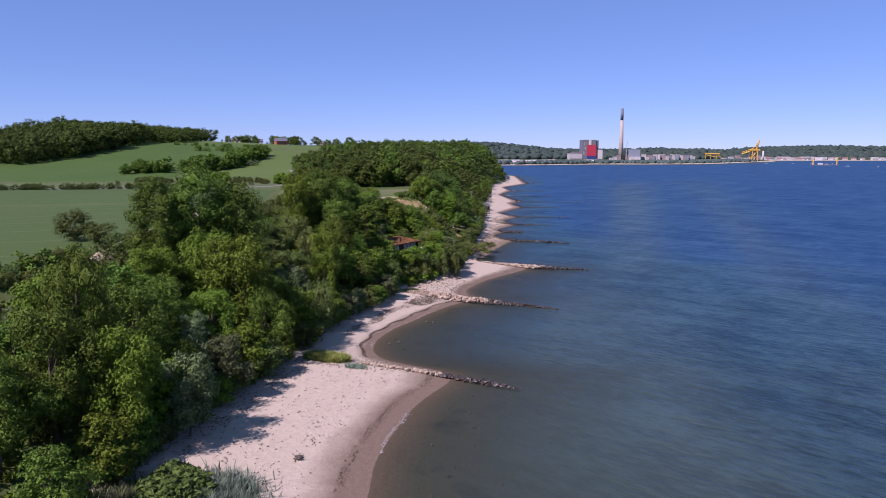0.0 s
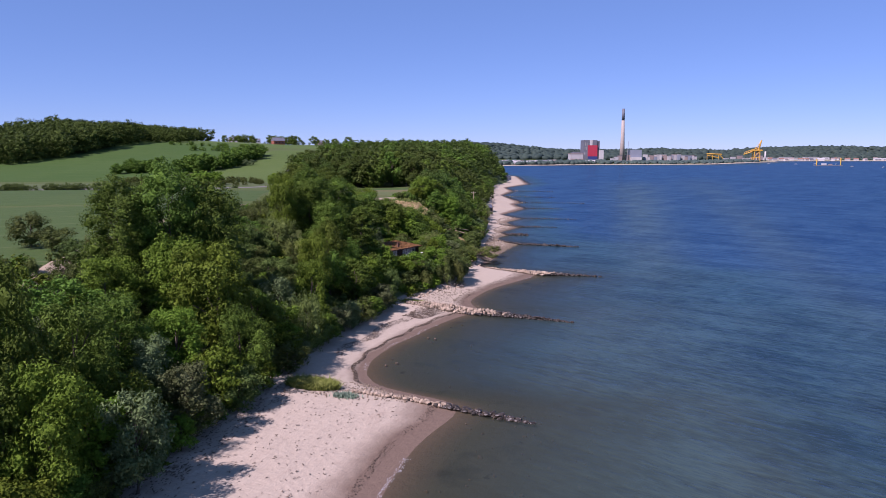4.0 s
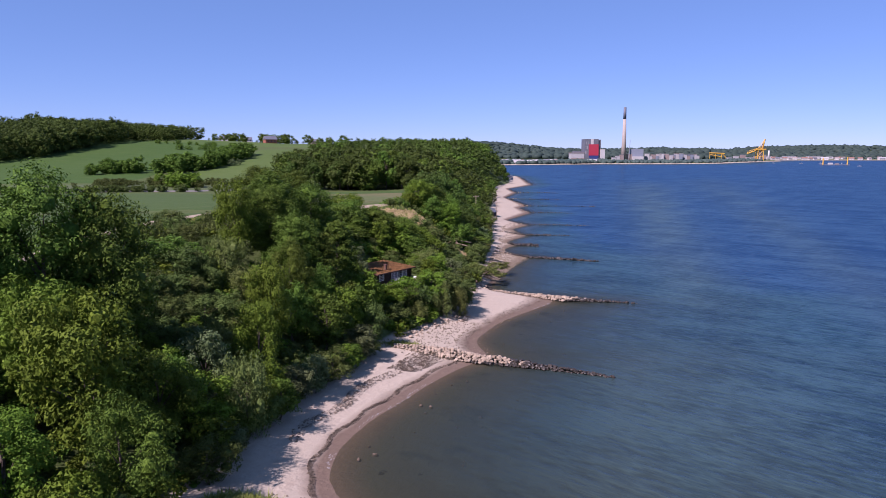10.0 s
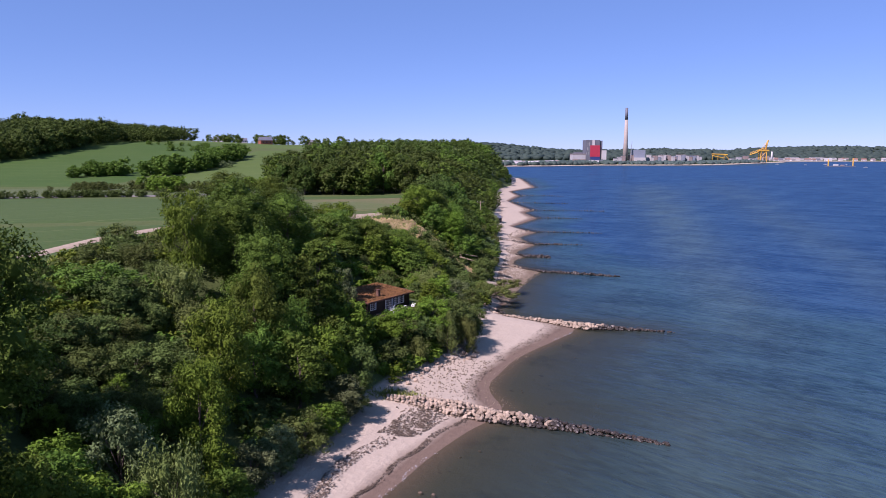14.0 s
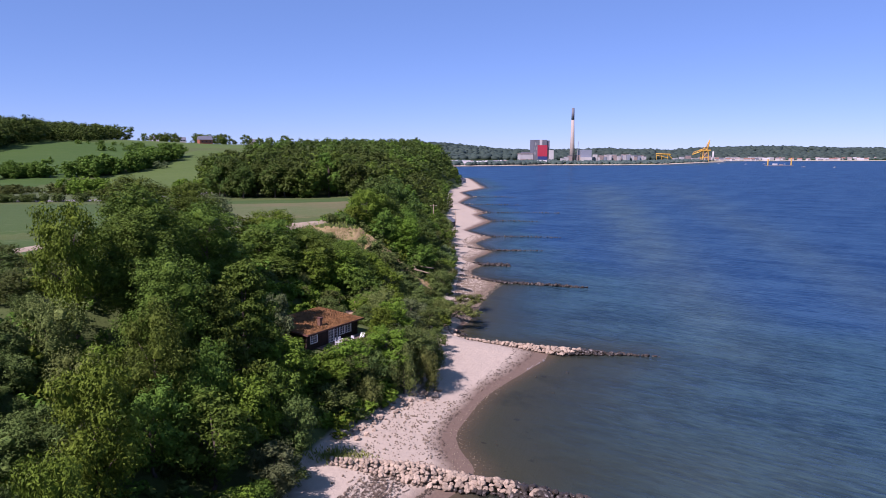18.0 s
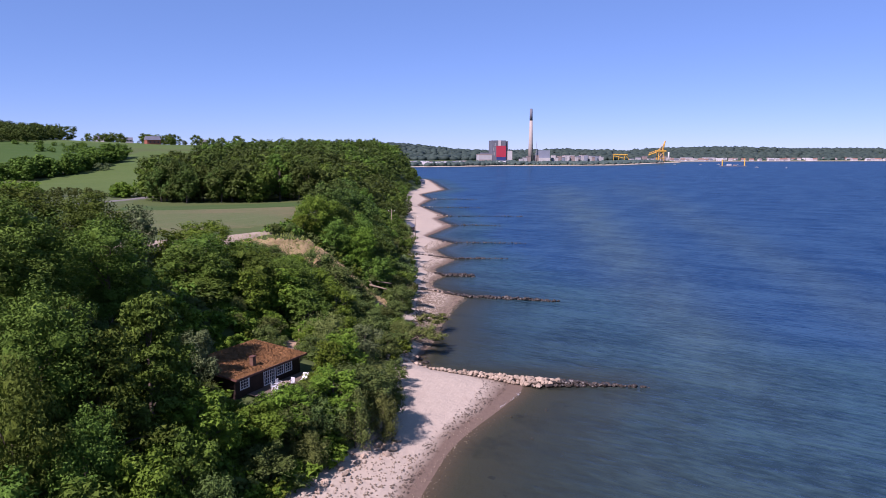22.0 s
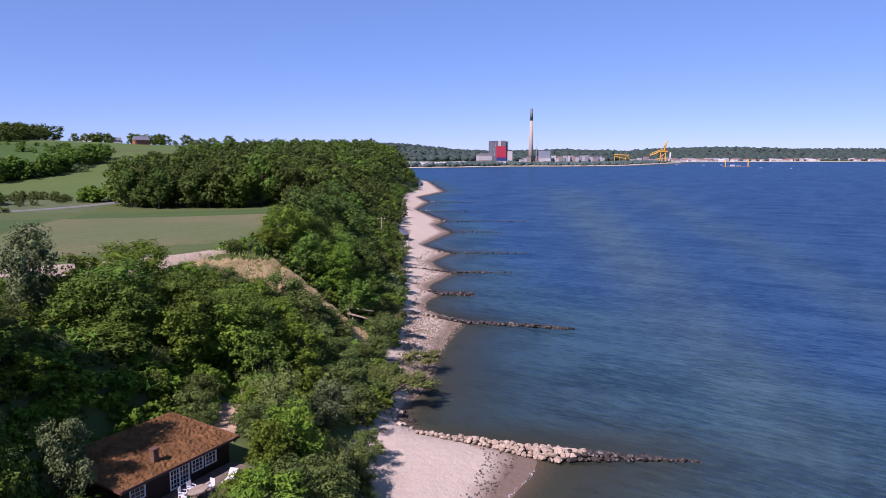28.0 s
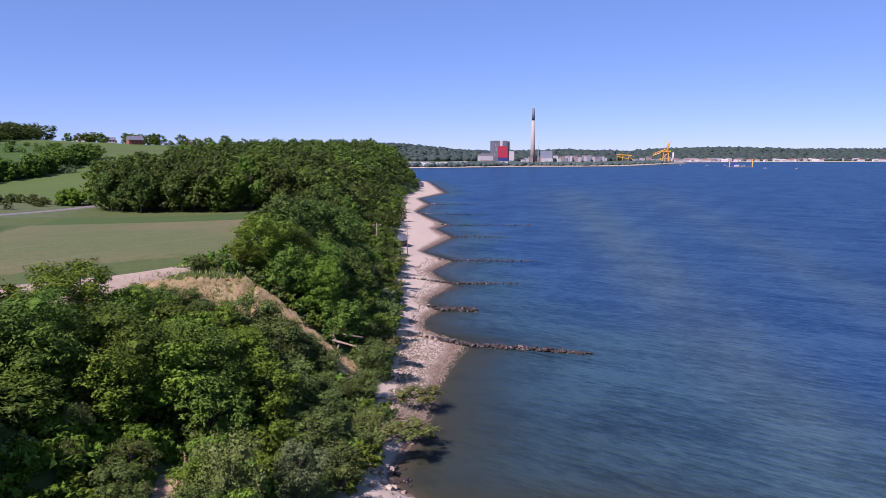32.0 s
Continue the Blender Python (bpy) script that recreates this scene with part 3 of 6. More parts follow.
# smaller growth round the cabin and the landslip: kind, x, y, height, spread
BY_CABIN = [
    ("ash", -24, 196, 8.0, 1.3), ("ash", -13, 189, 7.5, 1.2), ("oak", -18, 187, 7.5, 1.3), ("silver", 3.4, 186, 6.5, 1.0), ("ash", 0.8, 173.5, 5.6, 1.1), ("bush", 4.2, 176, 4.2, 1.2),
    ("willow", 3.2, 166.5, 5.6, 1.1), ("ash", 0.5, 190, 5.6, 1.2), ("bush", 6.5, 192, 4.0, 1.3), ("bush", -8, 177.5, 2.4, 1.2), ("bush", -3.6, 176.5, 3.4, 1.2), ("bush", -9.2, 182, 3.0, 1.3),
    ("ash", -4.0, 184, 5.0, 1.2), ("ash", -4.4, 180, 4.2, 1.1), ("bush", -4.6, 157, 4.6, 1.4), ("ash", -0.6, 161.0, 6.2, 1.3), ("bush", 1.4, 164.5, 5.6, 1.3), ("ash", -1.0, 168.2, 4.6, 1.2),
    ("ash", -7.2, 154, 5.0, 1.3), ("ash", 0.6, 169.5, 6.6, 1.0), ("bush", -2.2, 158.6, 4.4, 1.2), ("willow", -2.5, 155, 3.8, 1.2), ("ash", -8.5, 155, 4.2, 1.4), ("bush", -6.5, 151, 4.0, 1.4),
]
BEHIND_CABIN = [
    ("bush", -9.3, 178.5, 3.0, 1.2), ("bush", -9.5, 173.5, 3.0, 1.3), ("oak", -20, 191, 9.5, 1.3), ("oak", -14, 194, 9.5, 1.3), ("ash", -9, 194, 8.5, 1.3), ("oak", -5, 192, 7.5, 1.3),
]
BY_SLIP = [
    ("oak", -15.5, 198, 8.5, 1.25), ("bush", 4.0, 198, 4.2, 1.4), ("ash", -1, 201, 7.2, 1.3), ("bush", 1.0, 208, 4.8, 1.4), ("ash", -5, 210, 6.6, 1.3), ("ash", -9, 204, 8.2, 1.3),
    ("oak", -12.5, 209, 6.6, 1.4), ("ash", -4, 205, 7.6, 1.3), ("bush", 5, 205, 3.8, 1.4), ("bush", 4.5, 212, 3.2, 1.4), ("bush", -1.5, 215, 4.4, 1.3), ("ash", -8, 215.0, 5.2, 1.2),
    ("oak", -14.5, 213.5, 5.4, 1.3), ("bush", -17.5, 214.5, 3.6, 1.3), ("bush", -11.5, 218.0, 2.6, 1.4), ("bush", -15.5, 217.6, 3.0, 1.4), ("bush", -18.2, 216.8, 2.6, 1.4), ("bush", -12.5, 219.6, 2.4, 1.3),
    ("oak", -19.5, 211.5, 4.6, 1.3), ("oak", -17, 203, 6.5, 1.4), ("bush", -14, 216.4, 3.4, 1.3), ("bush", -11, 217.2, 3.4, 1.3), ("ash", -8, 218.6, 3.6, 1.3), ("bush", -5.5, 219.3, 3.6, 1.2),
]
BELOW_SLIP = [
    ("bush", -3, 220.0, 3.4, 1.2), ("bush", -0.5, 219.8, 3.0, 1.3), ("bush", 2, 219.3, 2.6, 1.3), ("bush", 4.5, 218.4, 2.4, 1.3), ("bush", 9.5, 199, 2.8, 1.3), ("bush", 11, 207, 2.6, 1.3),
    ("bush", 9, 214, 2.8, 1.3), ("bush", 7.0, 211, 3.0, 1.2),
]
PAST_SLIP = [
    ("ash", -5.5, 236, 10.5, 1.15), ("oak", -1, 240, 11, 1.1), ("oak", 3, 247, 11, 1.1), ("oak", 5, 237, 8, 1.1), ("bush", 10, 233, 4.5, 1.2), ("bush", 12.5, 240, 4, 1.1),
    ("silver", 14, 259, 6, 1.1),
]
placed = []
TALL = WOOD_SOUTH + WOOD_TALL + WOOD_NORTH + WOOD_BY_CABIN
for k, (key, x, y, top, reach) in enumerate(TALL):
    h = top - gz1(x, y)
    plant(key, x, y, h, reach * KINDS[key][0][2] / (KINDS[key][0][3] * h), k)
    placed.append((x, y, reach))
# the bushes before the landslip stand higher towards its foot
BY_SLIP, BELOW_SLIP = ([(key, x, y, h * (1.45 if x > -6 and 213 < y < 221 else 1.0), sp) for key, x, y, h, sp in rows] for rows in (BY_SLIP, BELOW_SLIP))
for k, (key, x, y, h, sp) in enumerate(BY_CABIN + BEHIND_CABIN + BY_SLIP + BELOW_SLIP + PAST_SLIP):
    plant(key, x, y, h, sp, k)
    placed.append((x, y, KINDS[key][0][3] * h / KINDS[key][0][2] * sp))

GULLY = [(-17, 219), (-9, 223), (-2, 223.8), (5, 222.2), (9, 219)]


def seg_dist(x, y, line):
    best = 1e9
    for (ax, ay), (bx, by) in zip(line, line[1:]):
        t = max(0, min(1, ((x - ax) * (bx - ax) + (y - ay) * (by - ay)) / ((bx - ax) ** 2 + (by - ay) ** 2)))
        best = min(best, math.hypot(x - ax - t * (bx - ax), y - ay - t * (by - ay)))
    return best


def by_cabin(x, y, gap):
    """Within the cabin's walls or its terrace."""
    dx, dy = x + 10.35, y - 160.0
    u, v = 0.574 * dx + 0.819 * dy, 0.574 * dy - 0.819 * dx
    return -1.0 - gap < u < 12.2 + gap and -4.0 - gap < v < 7.0 + gap


def wood_inner(y):
    return float(np.interp(y, [20, 60, 120, 165, 185, 200, 215, 235, 260, 330, 372, 376, 500], [-72, -66, -47, -50, -44, -30, -18, -9, -9, -7, -9, -75, -90]))


TALL_XY, TALL_TOP = np.array([t[1:3] for t in TALL]), np.array([t[3] for t in TALL])
rnd = random.Random(11)
count = 0


def canopy_top(x, y):
    """How high the crowns reach: by the tall trees round about, then by the stretch of coast."""
    if y < 185:
        w = 1.0 / (np.hypot(TALL_XY[:, 0] - x, TALL_XY[:, 1] - y) ** 2 + 4.0) ** 1.5
        return 0.80 * float((w * TALL_TOP).sum() / w.sum())
    return float(np.interp(y, [185, 188, 200, 230, 238, 300, 370], [18.5, 20, 19, 18.5, 27, 26, 27]))


# low growth along the foot of the wood, hanging over the sand
edge_rng = random.Random(17)
for k in range(40):
    y = 44 + 92 * (k + edge_rng.random()) / 40
    x = float(foot(y)) + edge_rng.uniform(-0.6, 1.2)
    h = edge_rng.uniform(3.2, 5.6)
    if y < 86 or y > 92:
        plant(edge_rng.choice(["bush", "ash", "oak", "silver"]), x, y, h, edge_rng.uniform(1.0, 1.3), k)
        placed.append((x, y, 1.6))
for k in range(22):
    x, y = edge_rng.uniform(-38, -25), edge_rng.uniform(112, 136)
    plant("bush", x, y, edge_rng.uniform(3.0, 4.6), 1.3, k)
for k, (x, y) in enumerate(((-42, 150), (-39, 146), (-45, 156), (-40, 158), (-46, 148), (-52, 168), (-49, 163))):
    plant("bush", x, y, 3.4 + 0.3 * k % 1.2, 1.4, k)
for trial in range(14000):
    y = 26 + 345 * rnd.random() ** 1.1
    x = rnd.uniform(wood_inner(y), float(foot(y)) - 0.3)
    d, di = float(foot(y)) - x, x - wood_inner(y)
    h = (7.2 + 0.28 * d if y < 140 else 4.0 + 0.33 * d if y < 232 else 4.5 + 0.42 * d) * rnd.uniform(0.8, 1.25)
    if y < 150:
        h = 7.5 + 0.5 * d
    h = min(h, 14.5, max(2.2, canopy_top(x, y) * rnd.uniform(0.94, 1.02) - gz1(x, y)), 3.0 + di * (1.2 if y < 90 else 0.7 if y < 235 else 2.0))
    ax, ay = x + 9.5, y - 166.4
    along, off = -0.8 * ax - 0.6 * ay, abs(0.6 * ax - 0.8 * ay)
    if 185 < y < 218 and x > -17:
        h = max(1.6, (float(np.interp(x, [-18, -12, -6, 0, 6, 10], [17.5, 16.4, 14.8, 11.6, 7.4, 4.8])) + 0.24 * (207 - y) - gz1(x, y)) * rnd.uniform(0.8, 1.0))
    if 122 < y < 180 and abs(x + 36 + 0.42 * (y - 130)) < 7.5:
        h = min(h, max(1.0, 20.6 - 0.13 * (y - 130) - gz1(x, y)))
    if 98 < y < 132 and -35 < x < -22.5:
        h = min(h, max(2.0, 11.5 - gz1(x, y)))
    vx, vy = x + 8.0, y - 166.0
    back, side = 0.153 * vx - 0.988 * vy, abs(0.988 * vx + 0.153 * vy)
    if back > -3 and side < 9:
        h = min(h, max(2.0, 8.2 + 0.27 * max(back, 0) - gz1(x, y)))
    if along > 0 and off < 9:
        h = min(h, max(1.5, 9.6 + 0.85 * along - gz1(x, y)))
    key = rnd.choice(["oak", "ash", "bush", "silver", "willow"]) if h < 6.5 else rnd.choice(["oak", "oak", "oak", "ash", "ash"])
    if h < 4.5:
        key = rnd.choice(["bush", "bush", "bush", "willow", "ash"])
    if y > 250 and key in ("oak", "ash"):
        key += "_far"
    rad = h * KINDS[key][0][3] / KINDS[key][0][2]
    if by_cabin(x, y, 0.45 * rad) or seg_dist(x, y, GULLY) < rad * 0.7 + 2.2 or seg_dist(x, y, [(-5.5, 172), (-6.6, 185)]) < 1.6 + 0.6 * rad:
        continue
    if any(math.hypot(x - a, y - b) < 0.60 * (rad + c) for a, b, c in placed):
        continue
    placed.append((x, y, rad))
    plant(key, x, y, h, rnd.uniform(0.95, 1.25), trial)
    count += 1
    if count > 330:
        break


# ---- undergrowth, reeds and fallen bushes ----
def leafy_heap(name, spots, leaf, label, leaves=130, category="undergrowth"):
    """Low growth that nobody could count: spots are x, y, height, spread."""
    shapes = [crown_arrays(200 + k, 1.0, 0.75, 0.0, leaves, 0.17, lobes=6, tufts=40) for k in range(5)]
    r = random.Random(len(spots))
    vs, fs, o = [], [], 0
    for x, y, h, sp in spots:
        v, f, _ = shapes[r.randrange(5)]
        a = r.uniform(0, 6.28)
        c, s = math.cos(a), math.sin(a)
        w = v * np.array([h * sp, h * sp, h])
        vs.append(np.stack([w[:, 0] * c - w[:, 1] * s + x, w[:, 0] * s + w[:, 1] * c + y, w[:, 2] + gz1(x, y) - 0.2 * h], 1))
        fs.append(np.array(f) + o)
        o += len(v)
    me = mesh_from(name, np.concatenate(vs), np.concatenate(fs), LEAF[leaf])
    return tagged(new(name, me), label, category, kind="stuff")


def free_spot(x, y, gap):
    return not by_cabin(x, y, gap * 0.6) and seg_dist(x, y, GULLY) > 2.4 + gap and seg_dist(x, y, [(-5.5, 172), (-6.6, 185)]) > 1.4 + gap


ru = random.Random(5)
under = {"thorn": [], "oak": [], "ash": []}
for _ in range(2600):
    y = 26 + 250 * ru.random()
    x = ru.uniform(wood_inner(y) - 2, float(foot(y)) + 0.2)
    h = ru.uniform(1.3, 2.8)
    if free_spot(x, y, h * 0.6):
        under[ru.choice(["thorn", "thorn", "oak", "ash"])].append((x, y, h, ru.uniform(0.9, 1.4)))
near_cabin = []
for _ in range(700):
    x, y = ru.uniform(-20, 3), ru.uniform(148, 192)
    h = ru.uniform(1.2, 2.4)
    if free_spot(x, y, h * 0.5) and x < float(foot(y)):
        near_cabin.append((x, y, h, ru.uniform(1.0, 1.5)))
leafy_heap("undergrowth", near_cabin[:200], "ash", "thick green bushes and bramble round the cabin", 260)
slip = []
for _ in range(300):
    x, y = ru.uniform(-18, 9), ru.uniform(198, 220)
    if seg_dist(x, y, GULLY) > 2.6 and x < float(foot(y)):
        slip.append((x, y, ru.uniform(1.2, 2.6), ru.uniform(1.0, 1.5)))
leafy_heap("undergrowth", slip[:110], "thorn", "scrubby green bushes below the landslip", 220)
for key, spots in under.items():
    leafy_heap("undergrowth", spots[:470], key, "tangled green undergrowth beneath the trees")


def grass_patch(name, n, spot, h0, h1, mat, label, category="grass", lean=0.35, wide=0.05):
    r = random.Random(n)
    vs, fs = [], []
    for _ in range(n):
        x, y = spot(r)
        z, h, a = gz1(x, y) - 0.05, r.uniform(h0, h1), r.uniform(0, 6.28)
        w, dx, dy = wide * r.uniform(0.6, 1.5), r.gauss(0, lean) * h, r.gauss(0, lean) * h
        o = len(vs)
        vs += [(x - w * math.cos(a), y - w * math.sin(a), z), (x + w * math.cos(a), y + w * math.sin(a), z), (x + dx * 0.5 + w * math.cos(a) * 0.8, y + dy * 0.5 + w * math.sin(a) * 0.8, z + h * 0.6), (x + dx, y + dy, z + h * 0.95), (x + dx * 0.5 - w * math.cos(a) * 0.8, y + dy * 0.5 - w * math.sin(a) * 0.8, z + h * 0.6)]
        fs += [(o, o + 1, o + 2, o + 4), (o + 4, o + 2, o + 3)]
    return tagged(new(name, mesh_from(name, vs, fs, mat)), label, category, kind="stuff")


REED = foliage("reed_blades", (0.04218, 0.0666, 0.0222), (0.08436, 0.111, 0.0444), (0.1406, 0.1702, 0.0814))
GRASS = foliage("beach_grass_blades", (0.08436, 0.111, 0.0185), (0.1547, 0.185, 0.037), (0.239, 0.259, 0.0814))
LYME = foliage("lyme_grass_blades", (0.0703, 0.1036, 0.0666), (0.1195, 0.1628, 0.111), (0.1968, 0.2442, 0.1776))
leafy_heap("scrub", [(-23 + 2.4 * math.cos(k * 2.4) * (k / 30) ** 0.5, 44.0 + 2.8 * math.sin(k * 2.4) * (k / 30) ** 0.5, 2.0 + 0.4 * math.sin(k), 1.2) for k in range(30)], "thorn", "low green scrub at the back of the beach", 520)
grass_patch("reeds", 6000, lambda r: (-25.5 + r.gauss(0, 2.4), 41.5 + r.gauss(0, 2.2)), 0.5, 1.1, REED, "stand of green reeds on the sand", "reeds")
grass_patch("lyme_grass", 5000, lambda r: (-19.3 + r.gauss(0, 1.7), 44.5 + r.gauss(0, 1.6)), 0.7, 1.4, LYME, "bluish lyme grass spreading over the sand", "grass")
grass_patch("beach_grass", 5200, lambda r: (lambda a, k: (-15.8 + 3.6 * k * math.cos(a), 88.2 + 2.0 * k * math.sin(a) - 0.3 * k * math.cos(a)))(r.uniform(0, 6.28), r.random() ** 0.6), 0.5, 1.25, GRASS, "yellow-green grass mound at the boulders", "grass", 0.5)
grass_patch("lyme_grass", 700, lambda r: (-11 + r.gauss(0, 0.7), 84.8 + r.gauss(0, 0.4)), 0.3, 0.7, LYME, "bluish grass tuft beside the boulders", "grass")
grass_patch("beach_grass", 900, lambda r: (-5.5 + r.gauss(0, 1.6), 142 + r.gauss(0, 0.8)), 0.2, 0.5, GRASS, "thin green growth on the upper sand", "grass")
grass_patch("field_edge_grass", 7000, lambda r: (lambda k: (-44 - 3.5 * r.random() - 6 * math.sin(k * 3.1), 95 + 105 * k))(r.random()), 0.5, 1.3, GRASS, "rank grass along the farm track", "grass", 0.35, 0.09)
grass_patch("cliff_grass", 5000, lambda r: (lambda k: (-18 + 14 * k + r.gauss(0, 1.2), 216 + 11 * k + r.gauss(0, 2.2)))(r.random()), 0.3, 0.8, GRASS, "dry grass at the edge of the landslip", "grass")


def fallen_tree(name, x, y, turn, length, limbs, leafy, label, seed, tilt=4.0):
    r = random.Random(seed)
    root = thing(name, pose(x, y, gz1(x, y) + 0.35, 0, tilt, turn), label, "fallen tree", "fallen trees at the landslip")
    pts = [(k * length / 5, r.uniform(-0.15, 0.15), r.uniform(-0.1, 0.1)) for k in range(6)]
    v, f = tube(pts, [0.20, 0.17, 0.14, 0.11, 0.07, 0.03])
    part("trunk", mesh_from("trunk", v, f, DEAD, True), None, root)
    for k in range(limbs):
        s = r.uniform(0.25, 0.95) * length
        a, e = r.uniform(-1.0, 1.0), r.uniform(0.0, 1.1)
        ln = r.uniform(0.25, 0.5) * length * (1.2 - s / length)
        d = Vector((math.cos(a), math.sin(a), e)).normalized()
        p0 = Vector((s, 0, 0))
        p1, p2 = p0 + d * ln * 0.5 + Vector((0, 0, r.uniform(-0.1, 0.3))), p0 + d * ln + Vector((0.2, 0, r.uniform(0, 0.5)))
        pieces = [tube([p0, p1, p2], [0.06, 0.04, 0.012], 5)]
        for _ in range(4):
            q0 = p0.lerp(p2, r.uniform(0.4, 0.95))
            q1 = q0 + Vector((r.uniform(0, 0.9), r.uniform(-0.7, 0.7), r.uniform(0.1, 0.9)))
            pieces.append(tube([q0, q0.lerp(q1, 0.5), q1], [0.022, 0.016, 0.006], 4))
        v, f = joined(pieces)
        part("branch", mesh_from("branch", v, f, DEAD, True), None, root)
    if leafy:
        v, f, _ = crown_arrays(seed, 2.0, leafy, 0.0, 1700, 0.20, lobes=8, tufts=60)
        v = v * np.array([1.2, 1.0, 0.75]) + np.array([length * 0.8, 0, -0.4])
        part("foliage", mesh_from("foliage", v, f, LEAF["willow"]), None, root)


DEAD = mottled("dead_wood", (0.118, 0.0888, 0.0555), (0.266, 0.215, 0.148), 1.5, 0.9, 0.4)
fallen_tree("fallen_tree", 9.5, 214, 8, 8.5, 9, 3.0, "toppled willow still in leaf over the beach", 3)
fallen_tree("fallen_tree", 9.5, 209, -12, 8.0, 12, 0, "bare toppled tree reaching over the water", 4, 7)
fallen_tree("fallen_tree", 9.0, 206.5, -20, 8.0, 9, 2.2, "toppled tree with thin pale branches", 5, 6)
fallen_tree("fallen_bush", 9.0, 199, 6, 5.5, 12, 2.4, "leaning half-dead bush at the waterline", 6, -22)
fallen_tree("fallen_bush", 11.0, 232, -30, 5.0, 12, 1.4, "brown half-dead bush above the shingle", 7, -30)
for k, (x, y, a, ln) in enumerate(((4.5, 227.5, -8, 5.0), (5.0, 226.0, -22, 5.2), (4.6, 228.5, -70, 3.2), (6.2, 227.6, -100, 2.6))):
    v, f = tube([(0, 0, 0), (ln / 2, 0.05, 0.03), (ln, 0, 0)], [0.17, 0.15, 0.13], 8)
    lg = new("log", mesh_from("log", v, f, DEAD, True))
    lg.matrix_world = pose(x, y, gz1(x, y) + 0.75 + 0.12 * k, 0, 8 + 4 * k, a)
    tagged(lg, "pale fallen log at the foot of the landslip", "log", "logs at the landslip")
stump = thing("driftwood", pose(-13.2, 53.3, gz1(-13.2, 53.3) + 0.1, 0, 0, 30), "dark tangle of driftwood on the sand", "driftwood")
for k in range(6):
    v, f = tube([(-0.6, 0, 0.05), (0, 0.1 * k - 0.2, 0.12 + 0.04 * k), (0.6, 0.2 - 0.1 * k, 0.08)], [0.07, 0.09, 0.04], 6)
    ob = part("branch", mesh_from("branch", v, f, BARK, True), None, stump)
    ob.matrix_local = pose(0, 0, 0, 0, 0, 29 * k)


# ---- fields, tracks and roads ----
def crop_material(name, c1, c2, c3, row_deg, patch=0.5):
    m, n, l, b = material(name, 0.9, 0.15)
    p = world_pos(n)
    n1, n2 = noise_node(n, l, 0.025, 4, 0.6, p), noise_node(n, l, 2.2, 4, 0.7, p)
    mp = n.new("ShaderNodeMapping")
    mp.inputs["Rotation"].default_value = (0, 0, radians(row_deg))
    l.new(p, mp.inputs["Vector"])
    w = n.new("ShaderNodeTexWave")
    w.inputs["Scale"].default_value, w.inputs["Distortion"].default_value, w.inputs["Detail"].default_value = 0.21, 1.5, 2.0
    l.new(mp.outputs[0], w.inputs["Vector"])
    tram = n.new("ShaderNodeTexWave")
    tram.inputs["Scale"].default_value, tram.inputs["Distortion"].default_value = 0.018, 0.4
    l.new(mp.outputs[0], tram.inputs["Vector"])
    col = mixed(n, l, calc(n, l, "MULTIPLY", calc(n, l, "SUBTRACT", n1.outputs[0], 1 - patch - 0.12), 4.0, True), c1, c2)
    col = mixed(n, l, calc(n, l, "MULTIPLY", w.outputs[0], 0.22), col, c3)
    n3 = noise_node(n, l, 0.45, 5, 0.75, mp.outputs[0])
    col = mixed(n, l, calc(n, l, "MULTIPLY", calc(n, l, "SUBTRACT", n2.outputs[0], 0.42), 3.0, True), col, c3)
    col = mixed(n, l, calc(n, l, "MULTIPLY", calc(n, l, "SUBTRACT", n3.outputs[0], 0.5), 3.0, True), col, tuple(k * 0.72 for k in c2))
    col = mixed(n, l, calc(n, l, "MULTIPLY", calc(n, l, "GREATER_THAN", tram.outputs[0], 0.997), 0.12), col, (0.30, 0.27, 0.16))
    l.new(col, b.inputs["Base Color"])
    bumped(n, l, b, n2.outputs[0], 0.6, 0.15)
    return m


CROP_A = crop_material("young_crop", (0.0314, 0.0696, 0.014), (0.0414, 0.0789, 0.0162), (0.0616, 0.0835, 0.0246), 62, 0.6)
CROP_B = crop_material("thin_crop_on_soil", (0.108, 0.104, 0.043), (0.062, 0.100, 0.026), (0.135, 0.118, 0.058), 20, 0.5)
CROP_C = crop_material("hill_crop", (0.0314, 0.0719, 0.00952), (0.0403, 0.0812, 0.0123), (0.0493, 0.0835, 0.0179), 100, 0.5)
PASTURE = crop_material("pale_pasture", (0.0515, 0.0928, 0.0157), (0.0627, 0.104, 0.0202), (0.0806, 0.107, 0.0291), 75, 0.5)
ROUGH_GRASS = mottled("rough_grass", (0.042, 0.066, 0.018), (0.085, 0.105, 0.036), 0.3, 0.95, 0.6, 0.2)
DIRT = mottled("pale_dirt", (0.222, 0.174, 0.115), (0.326, 0.27, 0.189), 0.6, 0.95, 0.5, 0.06)
CLAY = mottled("raw_clay", (0.178, 0.122, 0.0481), (0.429, 0.333, 0.159), 0.7, 0.95, 0.9, 0.3, 6)
ASPHALT = mottled("worn_asphalt", (0.126, 0.118, 0.111), (0.178, 0.17, 0.155), 0.5, 0.85, 0.2)


